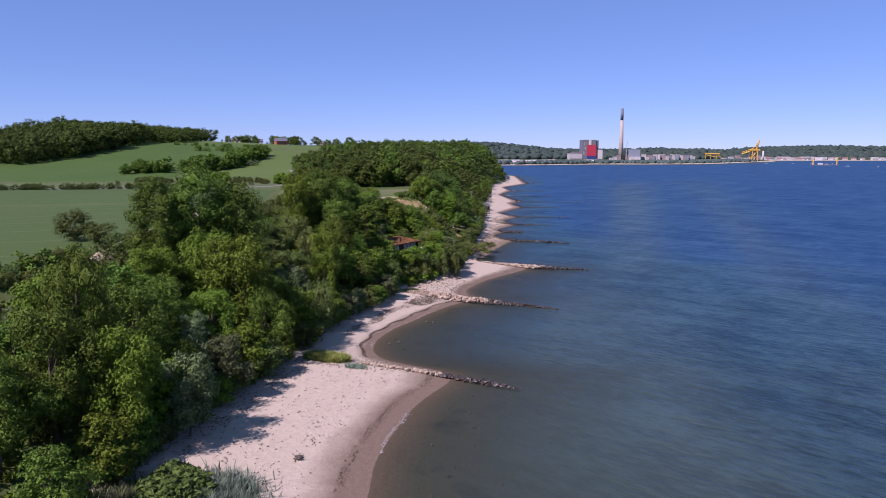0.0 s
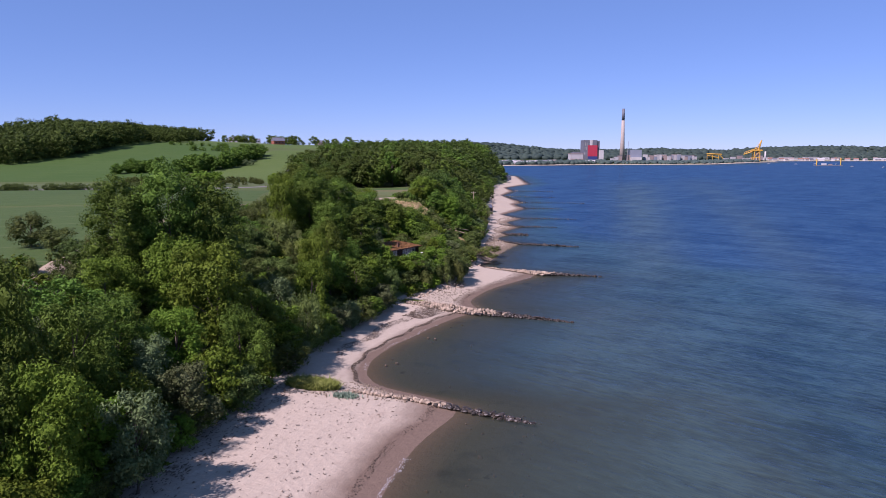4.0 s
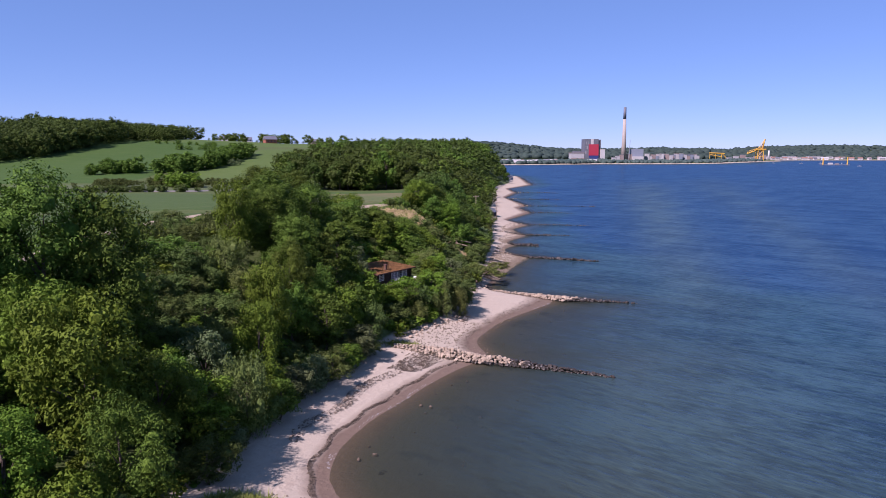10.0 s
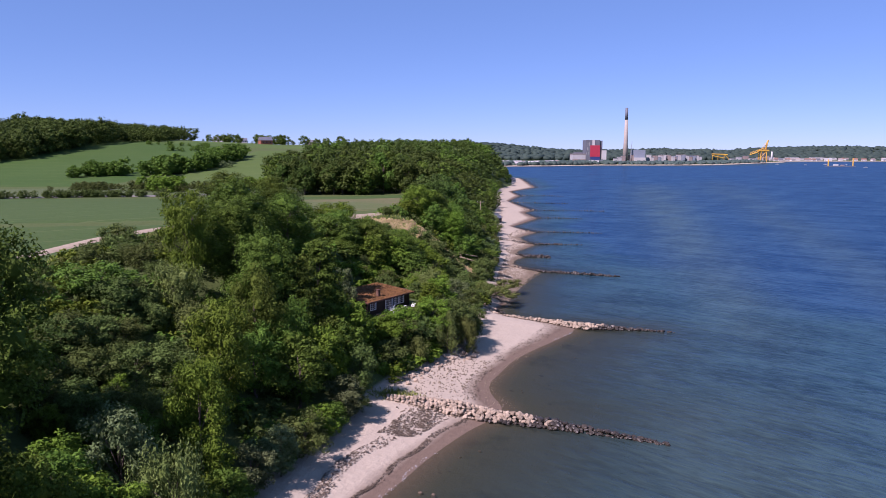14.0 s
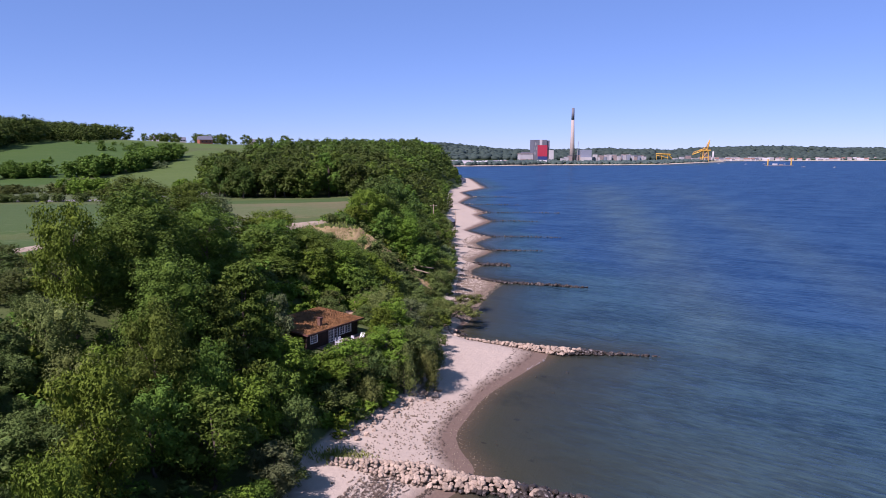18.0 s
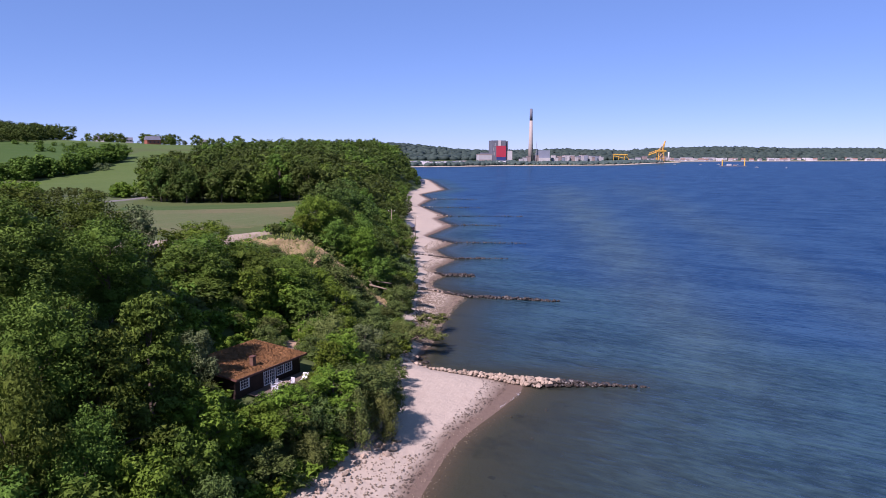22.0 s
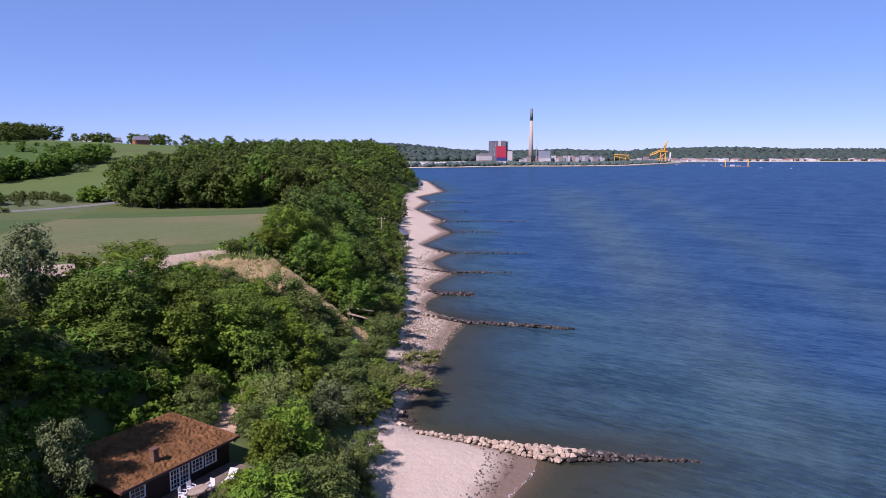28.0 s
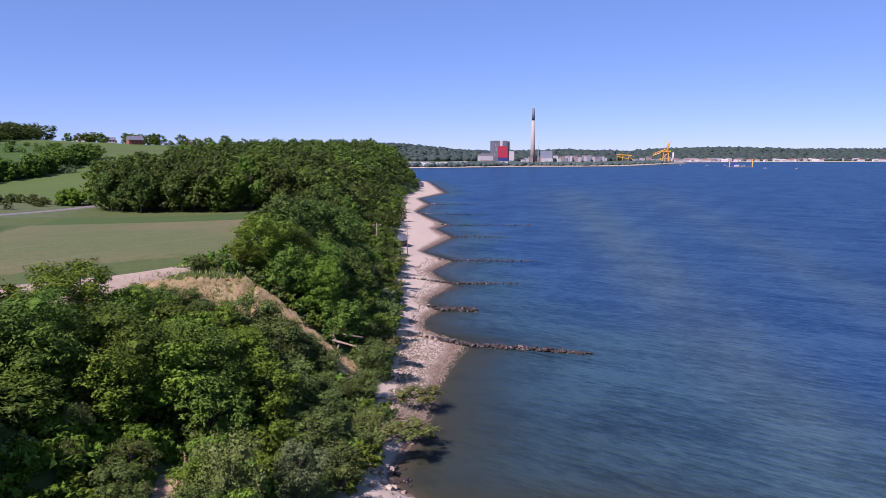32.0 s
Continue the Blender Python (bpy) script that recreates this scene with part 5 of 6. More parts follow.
def window_part(name, h, leaves, cols, rows):
    x0, x1, z0, z1 = h
    y = 0.60
    bm = box(x0, y - 0.02, z0, x0 + 0.07, y + 0.1, z1)
    box(x1 - 0.07, y - 0.02, z0, x1, y + 0.1, z1, bm=bm)
    box(x0 + 0.07, y - 0.02, z0, x1 - 0.07, y + 0.1, z0 + 0.08, bm=bm)
    box(x0 + 0.07, y - 0.02, z1 - 0.08, x1 - 0.07, y + 0.1, z1, bm=bm)
    w = part(name, bm, WHITE_PAINT, cabin, "white-painted frame with small panes")
    lw = (x1 - x0 - 0.14) / leaves
    for k in range(leaves):
        a, b = x0 + 0.07 + k * lw, x0 + 0.07 + (k + 1) * lw
        part("stile", box(a, y, z0 + 0.08, a + 0.06, y + 0.06, z1 - 0.08), WHITE_PAINT, w)
        part("stile", box(b - 0.06, y, z0 + 0.08, b, y + 0.06, z1 - 0.08), WHITE_PAINT, w)
        for c in range(1, cols):
            cx = a + (b - a) * c / cols
            part("glazing_bar", box(cx - 0.02, y + 0.01, z0 + 0.08, cx + 0.02, y + 0.05, z1 - 0.08), WHITE_PAINT, w)
        for c in range(1, rows):
            cz = z0 + (z1 - z0) * c / rows
            part("glazing_bar", box(a + 0.06, y + 0.012, cz - 0.02, b - 0.06, y + 0.048, cz + 0.02), WHITE_PAINT, w)
    part("pane", box(x0 + 0.07, y + 0.062, z0 + 0.08, x1 - 0.07, y + 0.075, z1 - 0.08), GLASS, w)


window_part("window", HOLES[0], 1, 3, 4)
window_part("french_door", HOLES[1], 2, 3, 5)
window_part("window", HOLES[2], 1, 3, 4)
window_part("window", HOLES[3], 1, 3, 4)

def local(x, y, z=0.0):
    return tuple(cabin.matrix_world @ Vector((x, y, z)))


# terrace of slabs
terrace = thing("terrace", pose(-10.35, 160.0, 7.36, 0, 0, 55.0), "worn slab terrace before the cabin", "terrace", kind="structure")
slabs = [bpy.data.meshes.new("slab")]
bm = box(0, 0, 0, 0.97, 0.97, 0.09, 0.015)
bm.to_mesh(slabs[0])
bm.free()
slabs[0].materials.append(PAVING)
for i in range(2, 11):
    for j in range(-3, 1):
        ob = new("slab", slabs[0])
        ob.parent = terrace
        ob.matrix_local = pose(i, j * 1.0 - 0.45, random.uniform(0, 0.015), 0, 0, random.uniform(-0.5, 0.5))


def garden_table(m):
    root = thing("garden_table", m, "oval weathered garden table on the terrace", "table")
    bm = bmesh.new()
    bmesh.ops.create_cone(bm, cap_ends=True, segments=28, radius1=1, radius2=1, depth=0.05, matrix=Matrix.Translation((0, 0, 0.72)) @ Matrix.Diagonal((0.95, 0.6, 1, 1)))
    bmesh.ops.bevel(bm, geom=[e for e in bm.edges if abs(e.verts[0].co.z - e.verts[1].co.z) < 1e-5], offset=0.012, segments=1, affect="EDGES")
    part("tabletop", bm, WOOD_GREY, root)
    for sx in (-0.5, 0.5):
        for sy in (-0.3, 0.3):
            part("leg", box(sx - 0.03, sy - 0.03, 0, sx + 0.03, sy + 0.03, 0.695), WOOD_GREY, root)
    return root


def garden_chair(m):
    root = thing("garden_chair", m, "white plastic garden chair on the terrace", "chair", "chairs round the garden table")
    bm = box(-0.25, -0.24, 0.40, 0.25, 0.24, 0.45, 0.015)
    part("seat", bm, PLASTIC, root)
    bm = bmesh.new()
    for k in range(5):
        x = -0.2 + 0.1 * k
        box(x - 0.035, 0.22, 0.46, x + 0.035, 0.25, 0.88, bm=bm)
    box(-0.25, 0.215, 0.882, 0.25, 0.26, 0.94, 0.01, bm=bm)
    part("backrest", bm, PLASTIC, root)
    for sx in (-0.23, 0.23):
        part("armrest", box(sx - 0.03, -0.22, 0.62, sx + 0.03, 0.212, 0.655, 0.008), PLASTIC, root)
        for sy in (-0.21, 0.21):
            part("leg", box(sx - 0.025, sy - 0.025, 0, sx + 0.025, sy + 0.025, 0.398 if sy > 0 else 0.615), PLASTIC, root)
    return root


def on_terrace(x, y, turn):
    q = local(x, y, 0.065)
    return pose(q[0], q[1], q[2], 0, 0, 55.0 + turn)


garden_table(on_terrace(4.9, -2.1, 8))
chair = garden_chair(on_terrace(4.3, -1.15, 25))
for x, y, a in ((5.3, -1.0, 5), (6.25, -2.0, -85), (3.6, -2.3, 100)):
    copy_thing(chair, on_terrace(x, y, a))


def sun_lounger(m):
    root = thing("sun_lounger", m, "white plastic reclining chair on the terrace", "lounger")
    bm = bmesh.new()
    for k in range(9):
        box(-0.32, -0.9 + k * 0.13, 0.30, 0.32, -0.9 + k * 0.13 + 0.1, 0.335, bm=bm)
    part("seat", bm, PLASTIC, root)
    bm = box(-0.32, 0, 0, 0.32, 0.75, 0.04, 0.01)
    bmesh.ops.transform(bm, matrix=pose(0, 0.29, 0.34, 48), verts=bm.verts)
    part("backrest", bm, PLASTIC, root)
    for sx in (-0.3, 0.3):
        for sy in (-0.8, 0.2):
            part("leg", box(sx - 0.03, sy - 0.03, 0, sx + 0.03, sy + 0.03, 0.298), PLASTIC, root)


sun_lounger(on_terrace(7.9, -2.3, -75))
tub = thing("planter", on_terrace(9.3, -1.5, 0), "dark round planter with pale soil on the terrace", "planter")
bm = bmesh.new()
bmesh.ops.create_cone(bm, cap_ends=True, segments=20, radius1=0.34, radius2=0.44, depth=0.34, matrix=Matrix.Translation((0, 0, 0.17)))
part("bowl", bm, TIMBER, tub)
bm = bmesh.new()
bmesh.ops.create_cone(bm, cap_ends=True, segments=20, radius1=0.38, radius2=0.36, depth=0.05, matrix=Matrix.Translation((0, 0, 0.366)))
part("soil", bm, DIRT, tub)

# boardwalk behind the cabin
walkway = thing("boardwalk", Matrix.Identity(4), "sloping walk of weathered brown planks", "boardwalk")
plank = bpy.data.meshes.new("plank")
bm = box(-1.3, -0.085, 0, 1.3, 0.085, 0.045, 0.006)
bm.to_mesh(plank)
bm.free()
plank.materials.append(DECK)
A, B = Vector((-6.2, 173.5, 0)), Vector((-6.9, 184.0, 0))
for k in range(62):
    q = A.lerp(B, k / 61)
    za, zb = gz1(A.x, A.y) + 0.25, gz1(B.x, B.y) + 0.3
    ob = new("plank", plank)
    ob.parent = walkway
    ob.matrix_local = pose(q.x + random.uniform(-0.03, 0.03), q.y, za + (zb - za) * k / 61 + random.uniform(0, 0.008), 8, 0, 5 + random.uniform(-0.6, 0.6))
for sx in (-1.2, 1.2):
    for k in range(7):
        q = A.lerp(B, k / 6)
        za, zb = gz1(A.x, A.y) + 0.25, max(gz1(B.x, B.y), 8.6) + 0.3
        top = za + (zb - za) * k / 6 - 0.01
        part("post", box(q.x + sx - 0.06, q.y - 0.06, min(gz1(q.x + sx, q.y), top - 0.3) - 0.3, q.x + sx + 0.06, q.y + 0.06, top), DECK, walkway)


# ---- power station across the bay ----
DARK_CLAD = mottled("dark_grey_cladding", (0.0962, 0.0999, 0.118), (0.133, 0.137, 0.155), 0.05, 0.6, 0.1)
RED_CLAD = mottled("red_cladding", (0.311, 0.0259, 0.0444), (0.37, 0.037, 0.0592), 0.05, 0.55, 0.0)
WHITE_CLAD = mottled("white_cladding", (0.36, 0.345, 0.33), (0.46, 0.445, 0.43), 0.06, 0.6, 0.0)
BLUE_CLAD = mottled("blue_cladding", (0.0222, 0.0333, 0.126), (0.037, 0.0518, 0.163), 0.05, 0.6, 0.0)
BLUEGREY = mottled("blue_grey_cladding", (0.163, 0.185, 0.222), (0.207, 0.229, 0.266), 0.05, 0.6, 0.0)
CONCRETE = mottled("weathered_concrete", (0.266, 0.229, 0.192), (0.348, 0.303, 0.259), 0.06, 0.9, 0.2, 0.3)
GREY_CLAD = mottled("pale_grey_cladding", (0.281, 0.274, 0.274), (0.37, 0.363, 0.355), 0.05, 0.7, 0.0)
BROWN_CLAD = mottled("brown_cladding", (0.192, 0.148, 0.133), (0.266, 0.215, 0.192), 0.05, 0.8, 0.0)
YELLOW = mottled("yellow_crane_paint", (0.459, 0.244, 0.0222), (0.548, 0.318, 0.0444), 0.1, 0.55, 0.0)
ROOF_RED = mottled("red_tiles", (0.17, 0.0851, 0.0629), (0.229, 0.126, 0.0925), 0.5, 0.9, 0.2)
BRICK_RED = mottled("red_brick", (0.2, 0.0666, 0.037), (0.281, 0.111, 0.0666), 0.8, 0.9, 0.2)
STEEL = mottled("dull_steel", (0.185, 0.185, 0.192), (0.259, 0.259, 0.266), 0.3, 0.5, 0.0)
PY = 2388.0

boiler = thing("boiler_house", Matrix.Translation((460, PY, 3)), "tall dark power station block with red panel", "power station", "power station")
part("body", box(0, 0, 0, 44, 60, 68), DARK_CLAD, boiler)
part("stair_tower", box(44.02, 4, 0, 53, 50, 66), DARK_CLAD, boiler)
part("red_panel", box(13, -1.5, 15, 44.5, -0.02, 51), RED_CLAD, boiler, "large crimson panel")
part("white_panel", box(19.5, -1.2, 51.02, 28, -0.02, 68.4), WHITE_CLAD, boiler, "white upright panel")
part("blue_base", box(14, -1.3, 0, 45, -0.02, 14.98), BLUE_CLAD, boiler, "dark blue lower front")
part("white_tower", box(50.5, -8, -1, 64, 3.9, 35), WHITE_CLAD, boiler, "pale side tower")
for k in range(6):
    part("vent", box(2 + k * 1.6, -0.5, 20 + (k % 3) * 15, 3 + k * 1.6, -0.02, 30 + (k % 3) * 15), GREY_CLAD, boiler)
turbine = thing("turbine_hall", Matrix.Translation((417, PY, 3)), "broad grey hall beside the boiler house", "power station", "power station")
part("hall", box(0, 0, 0, 42, 50, 22), GREY_CLAD, turbine)
part("roof_edge", box(-0.6, -0.6, 22.02, 42.6, 50.6, 24.2), BROWN_CLAD, turbine)
part("roof_plant", box(8, 10, 24.22, 36, 30, 29), DARK_CLAD, turbine)
part("plinth", box(-0.3, -0.8, 0, 42.3, -0.02, 7), BROWN_CLAD, turbine)
stack = thing("chimney", Matrix.Translation((586.5, PY, 2.5)), "tall tapering concrete chimney with a dark top", "chimney")
v, f = tube([(0, 0, 0), (0, 0, 60), (0, 0, 132)], [9.2, 6.6, 4.9], 24)
part("shaft", mesh_from("shaft", v, f, CONCRETE, True), None, stack)
v, f = tube([(0, 0, 132.02), (0, 0, 170)], [4.95, 4.3], 24)
part("dark_top", mesh_from("dark_top", v, f, DARK_CLAD, True), None, stack, "dark blue-grey top section")
mast = thing("mast", Matrix.Translation((602, PY, 3)), "thin leaning lattice mast by the chimney", "mast")
v, f = tube([(0, 0, 0), (5, 0, 65)], [0.9, 0.5], 6)
part("pole", mesh_from("pole", v, f, STEEL), None, mast)
filt = thing("filter_building", Matrix.Translation((615, PY, 3)), "blue-grey block with a white low front", "power station", "power station")
part("block", box(0, 0, 4, 36, 40, 36.5), BLUEGREY, filt)
part("annex", box(-1, -12, 0, 34, -0.02, 12), WHITE_CLAD, filt, "low white annex")
part("duct", box(-22, 5, 0, -0.02, 20, 20), BROWN_CLAD, filt)
r5 = random.Random(2)
for k in range(20):
    x = 668 + k * 8.6
    h = 20 if 10 < k < 14 else r5.uniform(12, 20)
    store = thing("storage_hall", Matrix.Translation((x, PY + r5.uniform(-10, 20), 3)), "low pale industrial hall on the quay", "hall", "halls of the power station")
    part("wall_block", box(0, 0, 0, 7.8, 30, h), r5.choice([WHITE_CLAD, GREY_CLAD, GREY_CLAD, BLUEGREY, BROWN_CLAD]), store)
    part("roof", box(-0.3, -0.4, h + 0.02, 8.1, 30.4, h + 1.2), r5.choice([GREY_CLAD, DARK_CLAD, BROWN_CLAD]), store)
for k in range(9):
    shed = thing("storage_hall", Matrix.Translation((545 + k * 12 if k < 3 else 850 + k * 22, PY - 30, 3)), "low brown shed at the power station", "hall", "halls of the power station")
    part("wall_block", box(0, 0, 0, 11, 20, 9 + k % 3 * 4), r5.choice([BROWN_CLAD, GREY_CLAD]), shed)
    part("roof", box(-0.3, -0.3, 9.02 + k % 3 * 4, 11.3, 20.3, 10 + k % 3 * 4), DARK_CLAD, shed)


def beam(a, b, w):
    v, f = tube([a, b], [w, w], 4)
    return v, f


def crane(m, label, boom, tall, reach):
    root = thing("quay_crane", m, label, "crane", "yellow cranes on the quay")
    for sx in (0, 20):
        for sy in (0, 16):
            part("leg", mesh_from("leg", *beam((sx, sy, 0), (sx * 0.8 + 2, sy, 34), 1.5), YELLOW), None, root)
    for sy in (0, 16):
        part("brace", mesh_from("brace", *beam((0, sy, 12), (20, sy, 12), 1.0), YELLOW), None, root)
        part("brace", mesh_from("brace", *beam((1, sy, 13), (17, sy, 32), 0.8), YELLOW), None, root)
    part("platform", box(-4, -2, 33, 26, 18, 37.5, 0.4), YELLOW, root)
    part("boom", mesh_from("boom", *beam((-reach, 8, 22), (12, 8, 36), 1.7), YELLOW), None, root)
    part("boom", mesh_from("boom", *beam((17, 8, 30), (25, 8, tall), 2.2), YELLOW), None, root, "raised yellow jib")
    for sy in (3, 13):
        part("mast_leg", mesh_from("mast_leg", *beam((13, sy, 37), (22, 8, tall - 8), 0.9), YELLOW), None, root)
    for k in range(5):
        part("lattice", mesh_from("lattice", *beam((-reach + 7 * k, 8, 23 + 2.5 * k), (-reach + 7 * k + 4, 8, 30 + 2.2 * k), 0.6), YELLOW), None, root)
    part("top_chord", mesh_from("top_chord", *beam((-reach + 2, 8, 29), (12, 8, 42), 0.8), YELLOW), None, root)
    part("stay", mesh_from("stay", *beam((24, 8, tall - 2), (4, 8, 38), 0.7), YELLOW), None, root)
    part("hopper", box(4, 2, 18, 16, 14, 28, 0.5), BROWN_CLAD, root)


crane(Matrix.Translation((992, 2320, 2.0)), "yellow ship unloading crane with a raised jib", 1, 68, 30)
conv = thing("conveyor", Matrix.Translation((862, 2380, 3)), "yellow coal conveyor bridge on trestles", "conveyor")
for a, b, w in (((0, 0, 23), (50, 0, 21), 2.0), ((2, 0, 18), (40, 0, 10), 1.4), ((40, 0, 22), (54, 0, 9), 1.4)):
    part("girder", mesh_from("girder", *beam(a, b, w), YELLOW), None, conv)
for x in (2, 20, 40, 54):
    part("trestle", mesh_from("trestle", *beam((x, 0, 0), (x, 0, 20 if x < 50 else 9), 1.0), YELLOW), None, conv)
tower = thing("tower", Matrix.Translation((1058, PY, 0)), "slim white lighthouse-like tower", "tower")
v, f = tube([(0, 0, 0), (0, 0, 34)], [3.2, 2.6], 10)
part("shaft", mesh_from("shaft", v, f, WHITE_CLAD, True), None, tower)


def pontoon(m, label, span):
    root = thing("work_barge", m, label, "barge")
    part("hull", box(0, -4, -0.6, span, 4, 1.6, 0.2), DARK_CLAD, root)
    for x in (6, span - 4):
        part("spud", mesh_from("spud", *beam((x, 0, 1.5), (x, 0, 16 if x < 20 else 18.5), 1.5), YELLOW), None, root)
    part("deckhouse", box(18, -2.5, 1.62, 28, 2.5, 5.5, 0.2), WHITE_CLAD, root)
    part("crate", box(34, -2, 1.62, 42, 2, 4, 0.2), BROWN_CLAD, root)


pontoon(Matrix.Translation((866, 1692, 0)), "dark work barge with two yellow posts", 66)


def motor_boat(m):
    root = thing("boat", m, "small white boat on the bay", "boat", "boats on the bay")
    bm = box(-4, -1.3, -0.3, 4, 1.3, 0.9)
    for v in bm.verts:
        if v.co.x > 0:
            v.co.y *= 0.2
        if v.co.z < 0:
            v.co.y *= 0.6
    part("hull", bm, WHITE_CLAD, root)
    part("cabin", box(-1.5, -0.8, 0.9, 1.2, 0.8, 2.2, 0.15), BLUEGREY, root)
    return root


b0 = motor_boat(Matrix.Translation((884, 1566, 0)))
for x, y, a in ((917, 1507, 30), (925, 1900, 10), (990, 1930, -10), (1030, 1900, 40), (880, 1960, 0)):
    copy_thing(b0, pose(x, y, 0, 0, 0, a))


# ---- houses ----
def house(m, wall, roofm, w, d, h, label, group=""):
    root = thing("house", m, label, "house", group)
    bm = box(-w / 2, -d / 2, -0.5, w / 2, d / 2, h)
    part("wall", bm, wall, root)
    bm = bmesh.new()
    c = [(-w / 2 - 0.4, -d / 2 - 0.5, h), (w / 2 + 0.4, -d / 2 - 0.5, h), (w / 2 + 0.4, d / 2 + 0.5, h), (-w / 2 - 0.4, d / 2 + 0.5, h), (-w / 2 - 0.4, 0, h + d * 0.42), (w / 2 + 0.4, 0, h + d * 0.42)]
    vs = [bm.verts.new((a, b, e + 0.02)) for a, b, e in c]
    for f in ((0, 1, 5, 4), (2, 3, 4, 5), (0, 4, 3), (1, 2, 5), (3, 2, 1, 0)):
        bm.faces.new([vs[i] for i in f])
    part("roof", bm, roofm, root)
    for k in range(3):
        x = -w / 2 + w * (k + 0.6) / 3.4
        part("window", box(x, -d / 2 - 0.06, 1.0, x + 1.1, -d / 2 - 0.01, 2.2), GLASS, root)
    return root


house(pose(-190, 833, gz1(-190, 833) + 0.6, 0, 0, 32), BRICK_RED, DARK_CLAD, 13, 9, 3.6, "red brick farmhouse with a dark roof on the hill")
house(pose(-262, 905, gz1(-262, 905) + 1, 0, 0, -5), WHITE_CLAD, DARK_CLAD, 12, 7, 2.8, "white house with a dark roof on the hill")
house(pose(-233, 900, gz1(-233, 900) + 1, 0, 0, 20), WHITE_CLAD, DARK_CLAD, 10, 7, 2.4, "white house beside the hill wood")
house(pose(-146, 858, gz1(-146, 858) + 1, 0, 0, 0), BROWN_CLAD, DARK_CLAD, 8, 6, 2.8, "brown house half hidden by trees")
ra = random.Random(9)
kinds = [house(Matrix.Translation((1330 + 30 * k, 2640, 3.4)), w, f, s, 9, 5, lab, "houses of the far town") for k, (w, f, s, lab) in enumerate([
    (WHITE_CLAD, BROWN_CLAD, 14, "white house with a brown roof across the bay"), (GREY_CLAD, ROOF_RED, 16, "pale house with a red roof across the bay"),
    (WHITE_CLAD, GREY_CLAD, 24, "long white house with a grey roof across the bay"), (WHITE_CLAD, DARK_CLAD, 18, "white house with a dark roof across the bay")])]
for k in range(110):
    x = 1130 + 1350 * (k + ra.random()) / 110
    y = float(np.interp(x, FAR_X, FAR_Y)) + ra.choice([25, 60, 110, 160]) + ra.uniform(-8, 8)
    copy_thing(ra.choice(kinds[:3] if 1380 < x < 2100 else kinds), pose(x, y, gz1(x, y), 0, 0, ra.uniform(-25, 25)))
for k in range(16):
    x = 130 + 290 * ra.random()
    y = float(np.interp(x, FAR_X, FAR_Y)) + ra.uniform(25, 110)
    copy_thing(ra.choice(kinds), pose(x, y, gz1(x, y), 0, 0, ra.uniform(-40, 40)))
for k in range(7):
    x = 1075 + k * 46
    ware = thing("warehouse", Matrix.Translation((x, 2590 + 6 * k, 3)), "long low white warehouse on the far quay", "warehouse", "warehouses on the far quay")
    part("wall_block", box(0, 0, 0, 40, 20, 7 + k % 2 * 3), WHITE_CLAD, ware)
    part("roof", box(-0.5, -0.5, 7.02 + k % 2 * 3, 40.5, 20.5, 8.2 + k % 2 * 3), GREY_CLAD, ware)
house(pose(24.5, 372, gz1(24.5, 372) - 0.2, 0, 0, 70), TIMBER, DARK_CLAD, 5, 4, 2.2, "small dark hut at the back of the beach")
house(pose(72, 800, gz1(72, 800), 0, 0, 60), WHITE_CLAD, DARK_CLAD, 8, 5, 3, "white beach house under the trees")


def utility_pole(x, y, h, label):
    root = thing("utility_pole", Matrix.Translation((x, y, gz1(x, y) - 0.3)), label, "pole", "poles in the coastal wood")
    v, f = tube([(0, 0, 0), (0, 0, h)], [0.14, 0.10], 8)
    part("post", mesh_from("post", v, f, WOOD_GREY, True), None, root)
    part("crossarm", box(-1.1, -0.06, h - 0.6, 1.1, 0.06, h - 0.48), WOOD_GREY, root)
    for k in (-0.95, 0, 0.95):
        part("insulator", box(k - 0.05, -0.05, h - 0.478, k + 0.05, 0.05, h - 0.3), WHITE_PAINT, root)


utility_pole(14.7, 317.3, 14.7 - gz1(14.7, 317.3) + 0.3, "grey wooden power pole rising from the bushes")
utility_pole(25.5, 352, 8.5, "short grey pole at the back of the beach")


# ---- far woods and hedges ----
def far_wood(name, spots, leaf, label, leaves=520, lobes=8, size=0.065):
    """Distant trees joined in one mesh: spots are x, y, height, spread."""
    shapes = [crown_arrays(100 + k, 1.0, 0.44, 0.02, leaves, size, lobes=lobes + 3, tufts=70) for k in range(6)]
    vs, fs, o = [], [], 0
    r = random.Random(len(spots))
    for x, y, h, sp in spots:
        v, f, _ = shapes[r.randrange(6)]
        a = r.uniform(0, 6.28)
        c, s = math.cos(a), math.sin(a)
        w = v * np.array([h * sp, h * sp, h])
        w = np.stack([w[:, 0] * c - w[:, 1] * s + x, w[:, 0] * s + w[:, 1] * c + y, w[:, 2] + gz1(x, y) - 0.08 * h], 1)
        vs.append(w)
        fs.append([tuple(i + o for i in q) for q in f])
        o += len(w)
    me = bpy.data.meshes.new(name)
    me.from_pydata(np.concatenate(vs).tolist(), [], [q for part_f in fs for q in part_f])
    me.materials.append(LEAF[leaf])
    return tagged(new(name, me), label, "trees", kind="stuff")


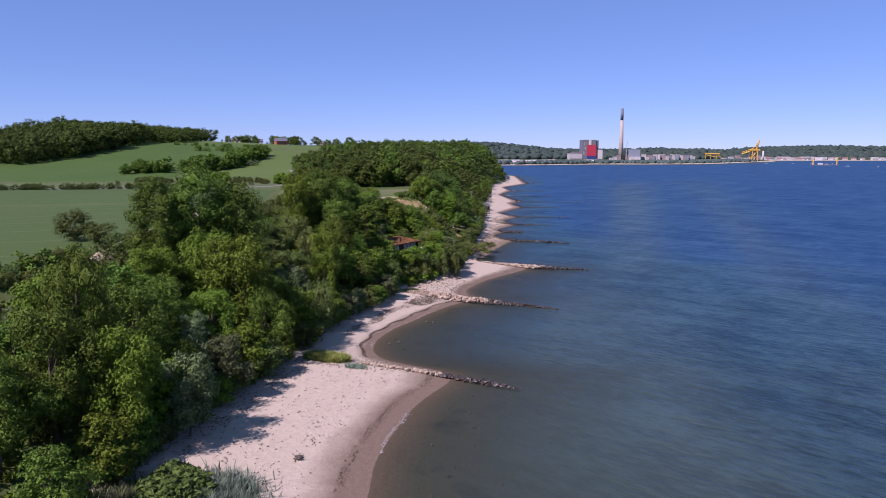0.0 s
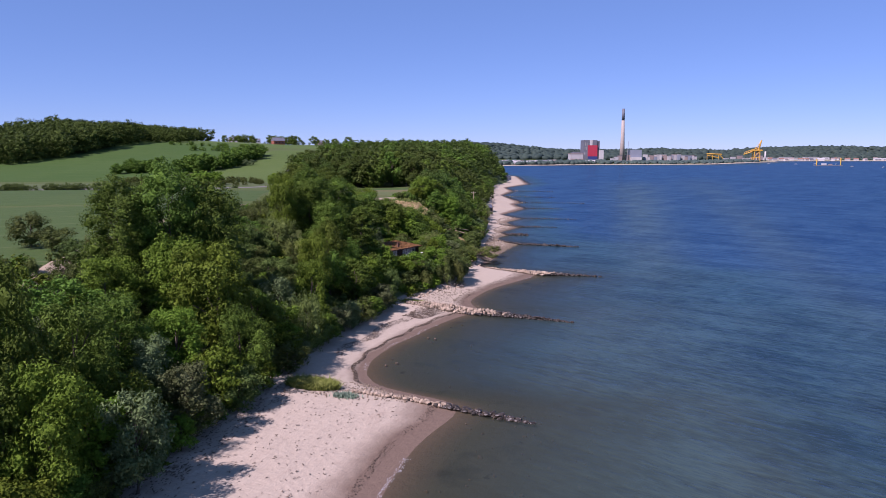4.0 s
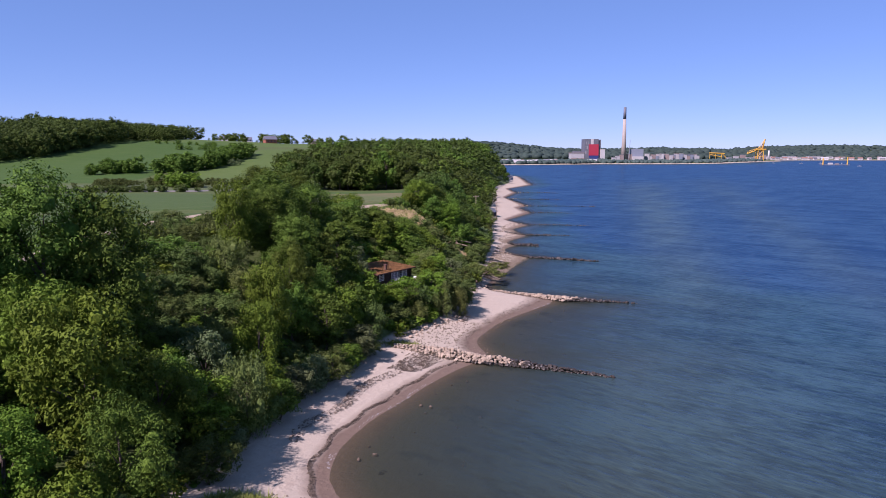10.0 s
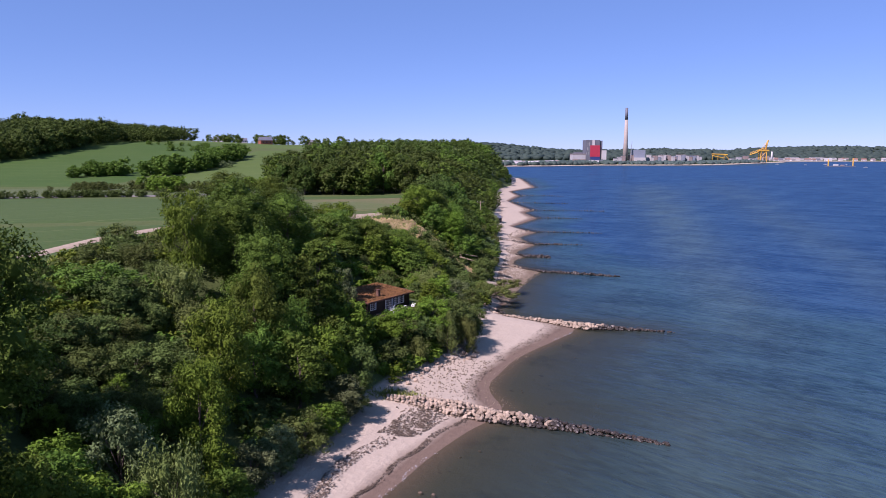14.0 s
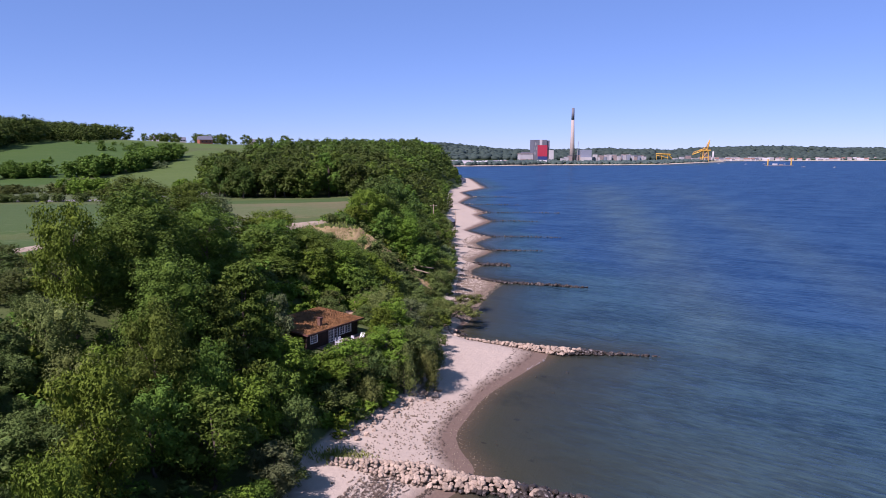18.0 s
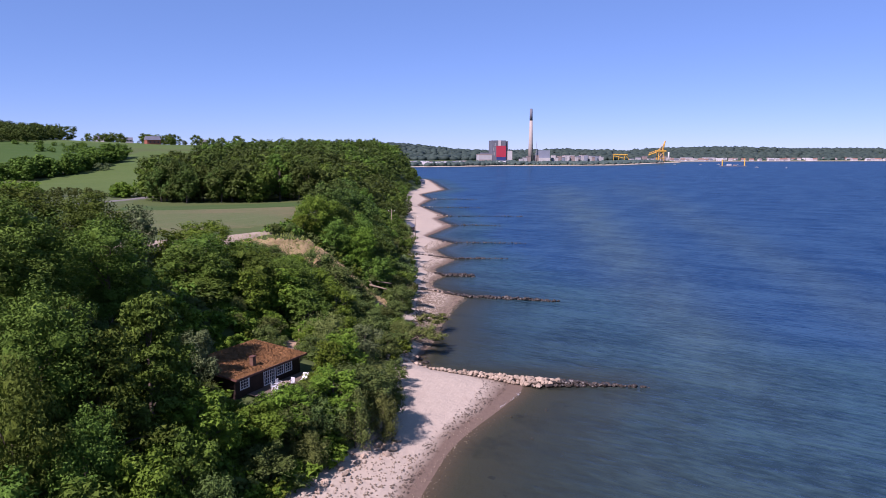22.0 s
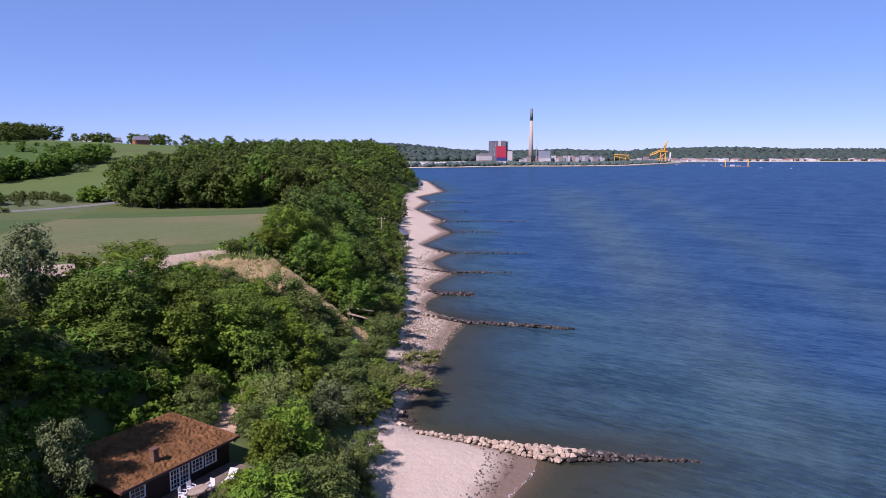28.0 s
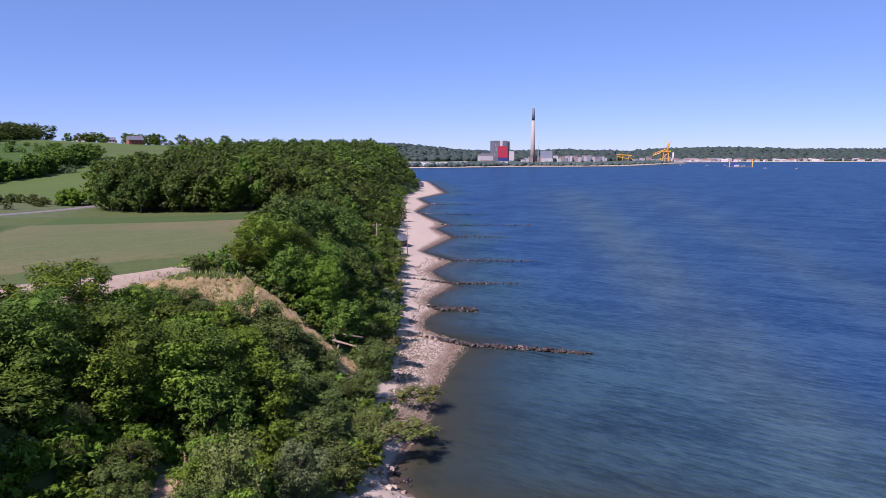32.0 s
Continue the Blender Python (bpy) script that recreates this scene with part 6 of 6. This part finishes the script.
def scatter(n, spot, gap, seed):
    r = random.Random(seed)
    out, cells = [], {}
    for _ in range(n * 12):
        if len(out) >= n:
            break
        q = spot(r)
        if q is None:
            continue
        c = (int(q[0] // gap), int(q[1] // gap))
        if any(math.hypot(q[0] - a[0], q[1] - a[1]) < gap for i in (-1, 0, 1) for j in (-1, 0, 1) for a in cells.get((c[0] + i, c[1] + j), ())):
            continue
        cells.setdefault(c, []).append(q)
        out.append(q)
    return out


def coast_spot(r):
    y = 374 + 640 * r.random() ** 1.3
    inner = float(np.interp(y, [374, 376, 480, 600, 760, 1000], [-5, -76, -92, -105, -108, -100]))
    x = r.uniform(inner, float(foot(y)) - 1)
    d = float(foot(y)) - x
    h = min(6.0 + 0.5 * d, 17.5) * r.uniform(0.8, 1.15)
    h = min(h, max(5.0, (31.5 + 0.0215 * (y - 126)) * r.uniform(0.76, 1.03) - gz1(x, y)))
    return x, y, h, r.uniform(0.95, 1.3)


def split_wood(spots, near):
    return [q for q in spots if (q[1] < 520) == near]


for gap, seed, kind, number, words in ((8.0, 21, "wood", 430, "dense green deciduous wood along the coast"), (13.0, 22, "oak", 150, "brighter green trees of the coastal wood")):
    spots = scatter(number, coast_spot, gap, seed)
    far_wood("coastal_wood", split_wood(spots, True), kind, words, 1150, 11, 0.046)
    far_wood("coastal_wood", split_wood(spots, False), kind, words, 560, 8, 0.065)
# the front row of that wood
rf = random.Random(77)
for k in range(17):
    x = -72 + 4.1 * k + rf.uniform(-1.2, 1.2)
    y = 379 + 5 * math.sin(k * 1.7) + (3 if k % 3 else 0)
    plant(rf.choice(["oak_far", "oak_far", "ash_far"]), x, y, rf.uniform(13.5, 18.5), rf.uniform(0.85, 1.1), k)
for x, y, h, sp in ((-83, 410, 18, 1.0), (-70.5, 384, 18, 1.0), (-53, 388, 21, 0.9), (-77, 398, 16, 1.0)):
    plant("oak_far", x, y, h, sp, int(-x))


def hill_spot(r):
    x, y = r.uniform(-440, -285), r.uniform(565, 905)
    if y > 772:
        return (x, y, r.uniform(14, 19), r.uniform(1.0, 1.4))
    edge = float(np.interp(y, [560, 582, 610, 640, 722, 772], [-342, -329, -320, -318, -314, -318])) - 3
    return (x, y, r.uniform(20, 27), r.uniform(0.9, 1.25)) if edge - 105 < x < edge else None


far_wood("hill_wood", scatter(300, hill_spot, 8.5, 23), "wood", "dark green wood on the hilltop", 1150, 12, 0.042)


def hedge_line(line, n, h0, h1, spread, seed):
    r = random.Random(seed)
    out = []
    for _ in range(n):
        k = r.random() * (len(line) - 1)
        i = int(k)
        a, b = line[i], line[min(i + 1, len(line) - 1)]
        out.append((a[0] + (b[0] - a[0]) * (k - i) + r.gauss(0, spread), a[1] + (b[1] - a[1]) * (k - i) + r.gauss(0, spread), r.uniform(h0, h1), r.uniform(1.0, 1.5)))
    return out


far_wood("hedge", hedge_line([(-215, 309), (-150, 323), (-110, 340)], 120, 2.4, 3.8, 0.9, 31) + hedge_line([(-108, 346), (-101, 352)], 6, 1.6, 2.2, 0.6, 32), "thorn", "low scrubby hedge beside the road")
far_wood("hedge", hedge_line([(-180, 402), (-140, 395), (-118, 384)], 80, 2.5, 5.0, 8, 41) + hedge_line([(-138, 420), (-112, 412), (-98, 398)], 24, 2.0, 4.0, 3, 42), "thorn", "rough scrub on the meadow")
far_wood("hedge", hedge_line([(-140, 392), (-126, 381), (-117, 376)], 12, 6, 9, 3, 43) + hedge_line([(-98, 394), (-93, 401), (-88, 409)], 7, 5, 8, 1.5, 33), "ash", "loose green bushes below the pasture", 900)
far_wood("hedge", hedge_line([(-224, 492), (-214, 505), (-200, 516)], 22, 7, 11.5, 3, 34) + hedge_line([(-190, 512), (-178, 526), (-170, 548), (-166, 578), (-158, 606), (-166, 640)], 46, 9, 15, 4, 44), "oak", "hedge of dark green trees between fields", 900)
far_wood("hedge", hedge_line([(-172, 640), (-205, 690), (-238, 700)], 22, 4, 7, 4, 35) + hedge_line([(-285, 752), (-240, 745), (-200, 738)], 26, 2.5, 5, 2, 45), "oak", "line of dark trees across the fields")
far_wood("hedge", hedge_line([(-262, 880), (-232, 872)], 7, 8, 11, 4, 36) + hedge_line([(-206, 858), (-168, 852)], 9, 8, 13, 4, 37) + [(-222, 842, 10, 1.2), (-150, 845, 12, 1.3), (-138, 850, 9, 1.3), (-128, 858, 10, 1.3), (-112, 850, 12, 1.3)], "oak", "rounded trees about the farmhouse", 900)
far_wood("hedge", hedge_line([(-300, 930), (-200, 925), (-100, 905)], 30, 3, 6, 6, 38), "wood", "low dark line of trees on the skyline")
far_wood("hedge", [(-154, 562, 6, 1.2), (-150, 566, 5, 1.2)], "silver", "whitish flowering hawthorn bush")


def canopy(name, n, spot, size, label, seed):
    """Woods on the far shore: many small lumps, their leaf colour tinted with haze."""
    r = random.Random(seed)
    vs, fs = [], []
    for _ in range(n):
        q = spot(r)
        if q is None:
            continue
        x, y = q
        d = size * r.uniform(0.6, 1.3)
        o, z = len(vs), gz1(x, y)
        for v in ICO_V:
            k = r.uniform(0.75, 1.2)
            vs.append((x + v[0] * d * k, y + v[1] * d * k, z + (v[2] * 0.6 + 0.3) * d * k))
        fs.extend(tuple(int(i) + o for i in f) for f in ICO_F)
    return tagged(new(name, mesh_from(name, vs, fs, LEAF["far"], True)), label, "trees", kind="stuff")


def far_hills(r):
    y = r.uniform(2660, 4500)
    x = r.uniform(-0.05 * y - 200, 1.0 * y)
    return (x, y)


canopy("far_wood", 9000, far_hills, 16, "wooded hills beyond the bay, tinted blue-green for haze", 41)
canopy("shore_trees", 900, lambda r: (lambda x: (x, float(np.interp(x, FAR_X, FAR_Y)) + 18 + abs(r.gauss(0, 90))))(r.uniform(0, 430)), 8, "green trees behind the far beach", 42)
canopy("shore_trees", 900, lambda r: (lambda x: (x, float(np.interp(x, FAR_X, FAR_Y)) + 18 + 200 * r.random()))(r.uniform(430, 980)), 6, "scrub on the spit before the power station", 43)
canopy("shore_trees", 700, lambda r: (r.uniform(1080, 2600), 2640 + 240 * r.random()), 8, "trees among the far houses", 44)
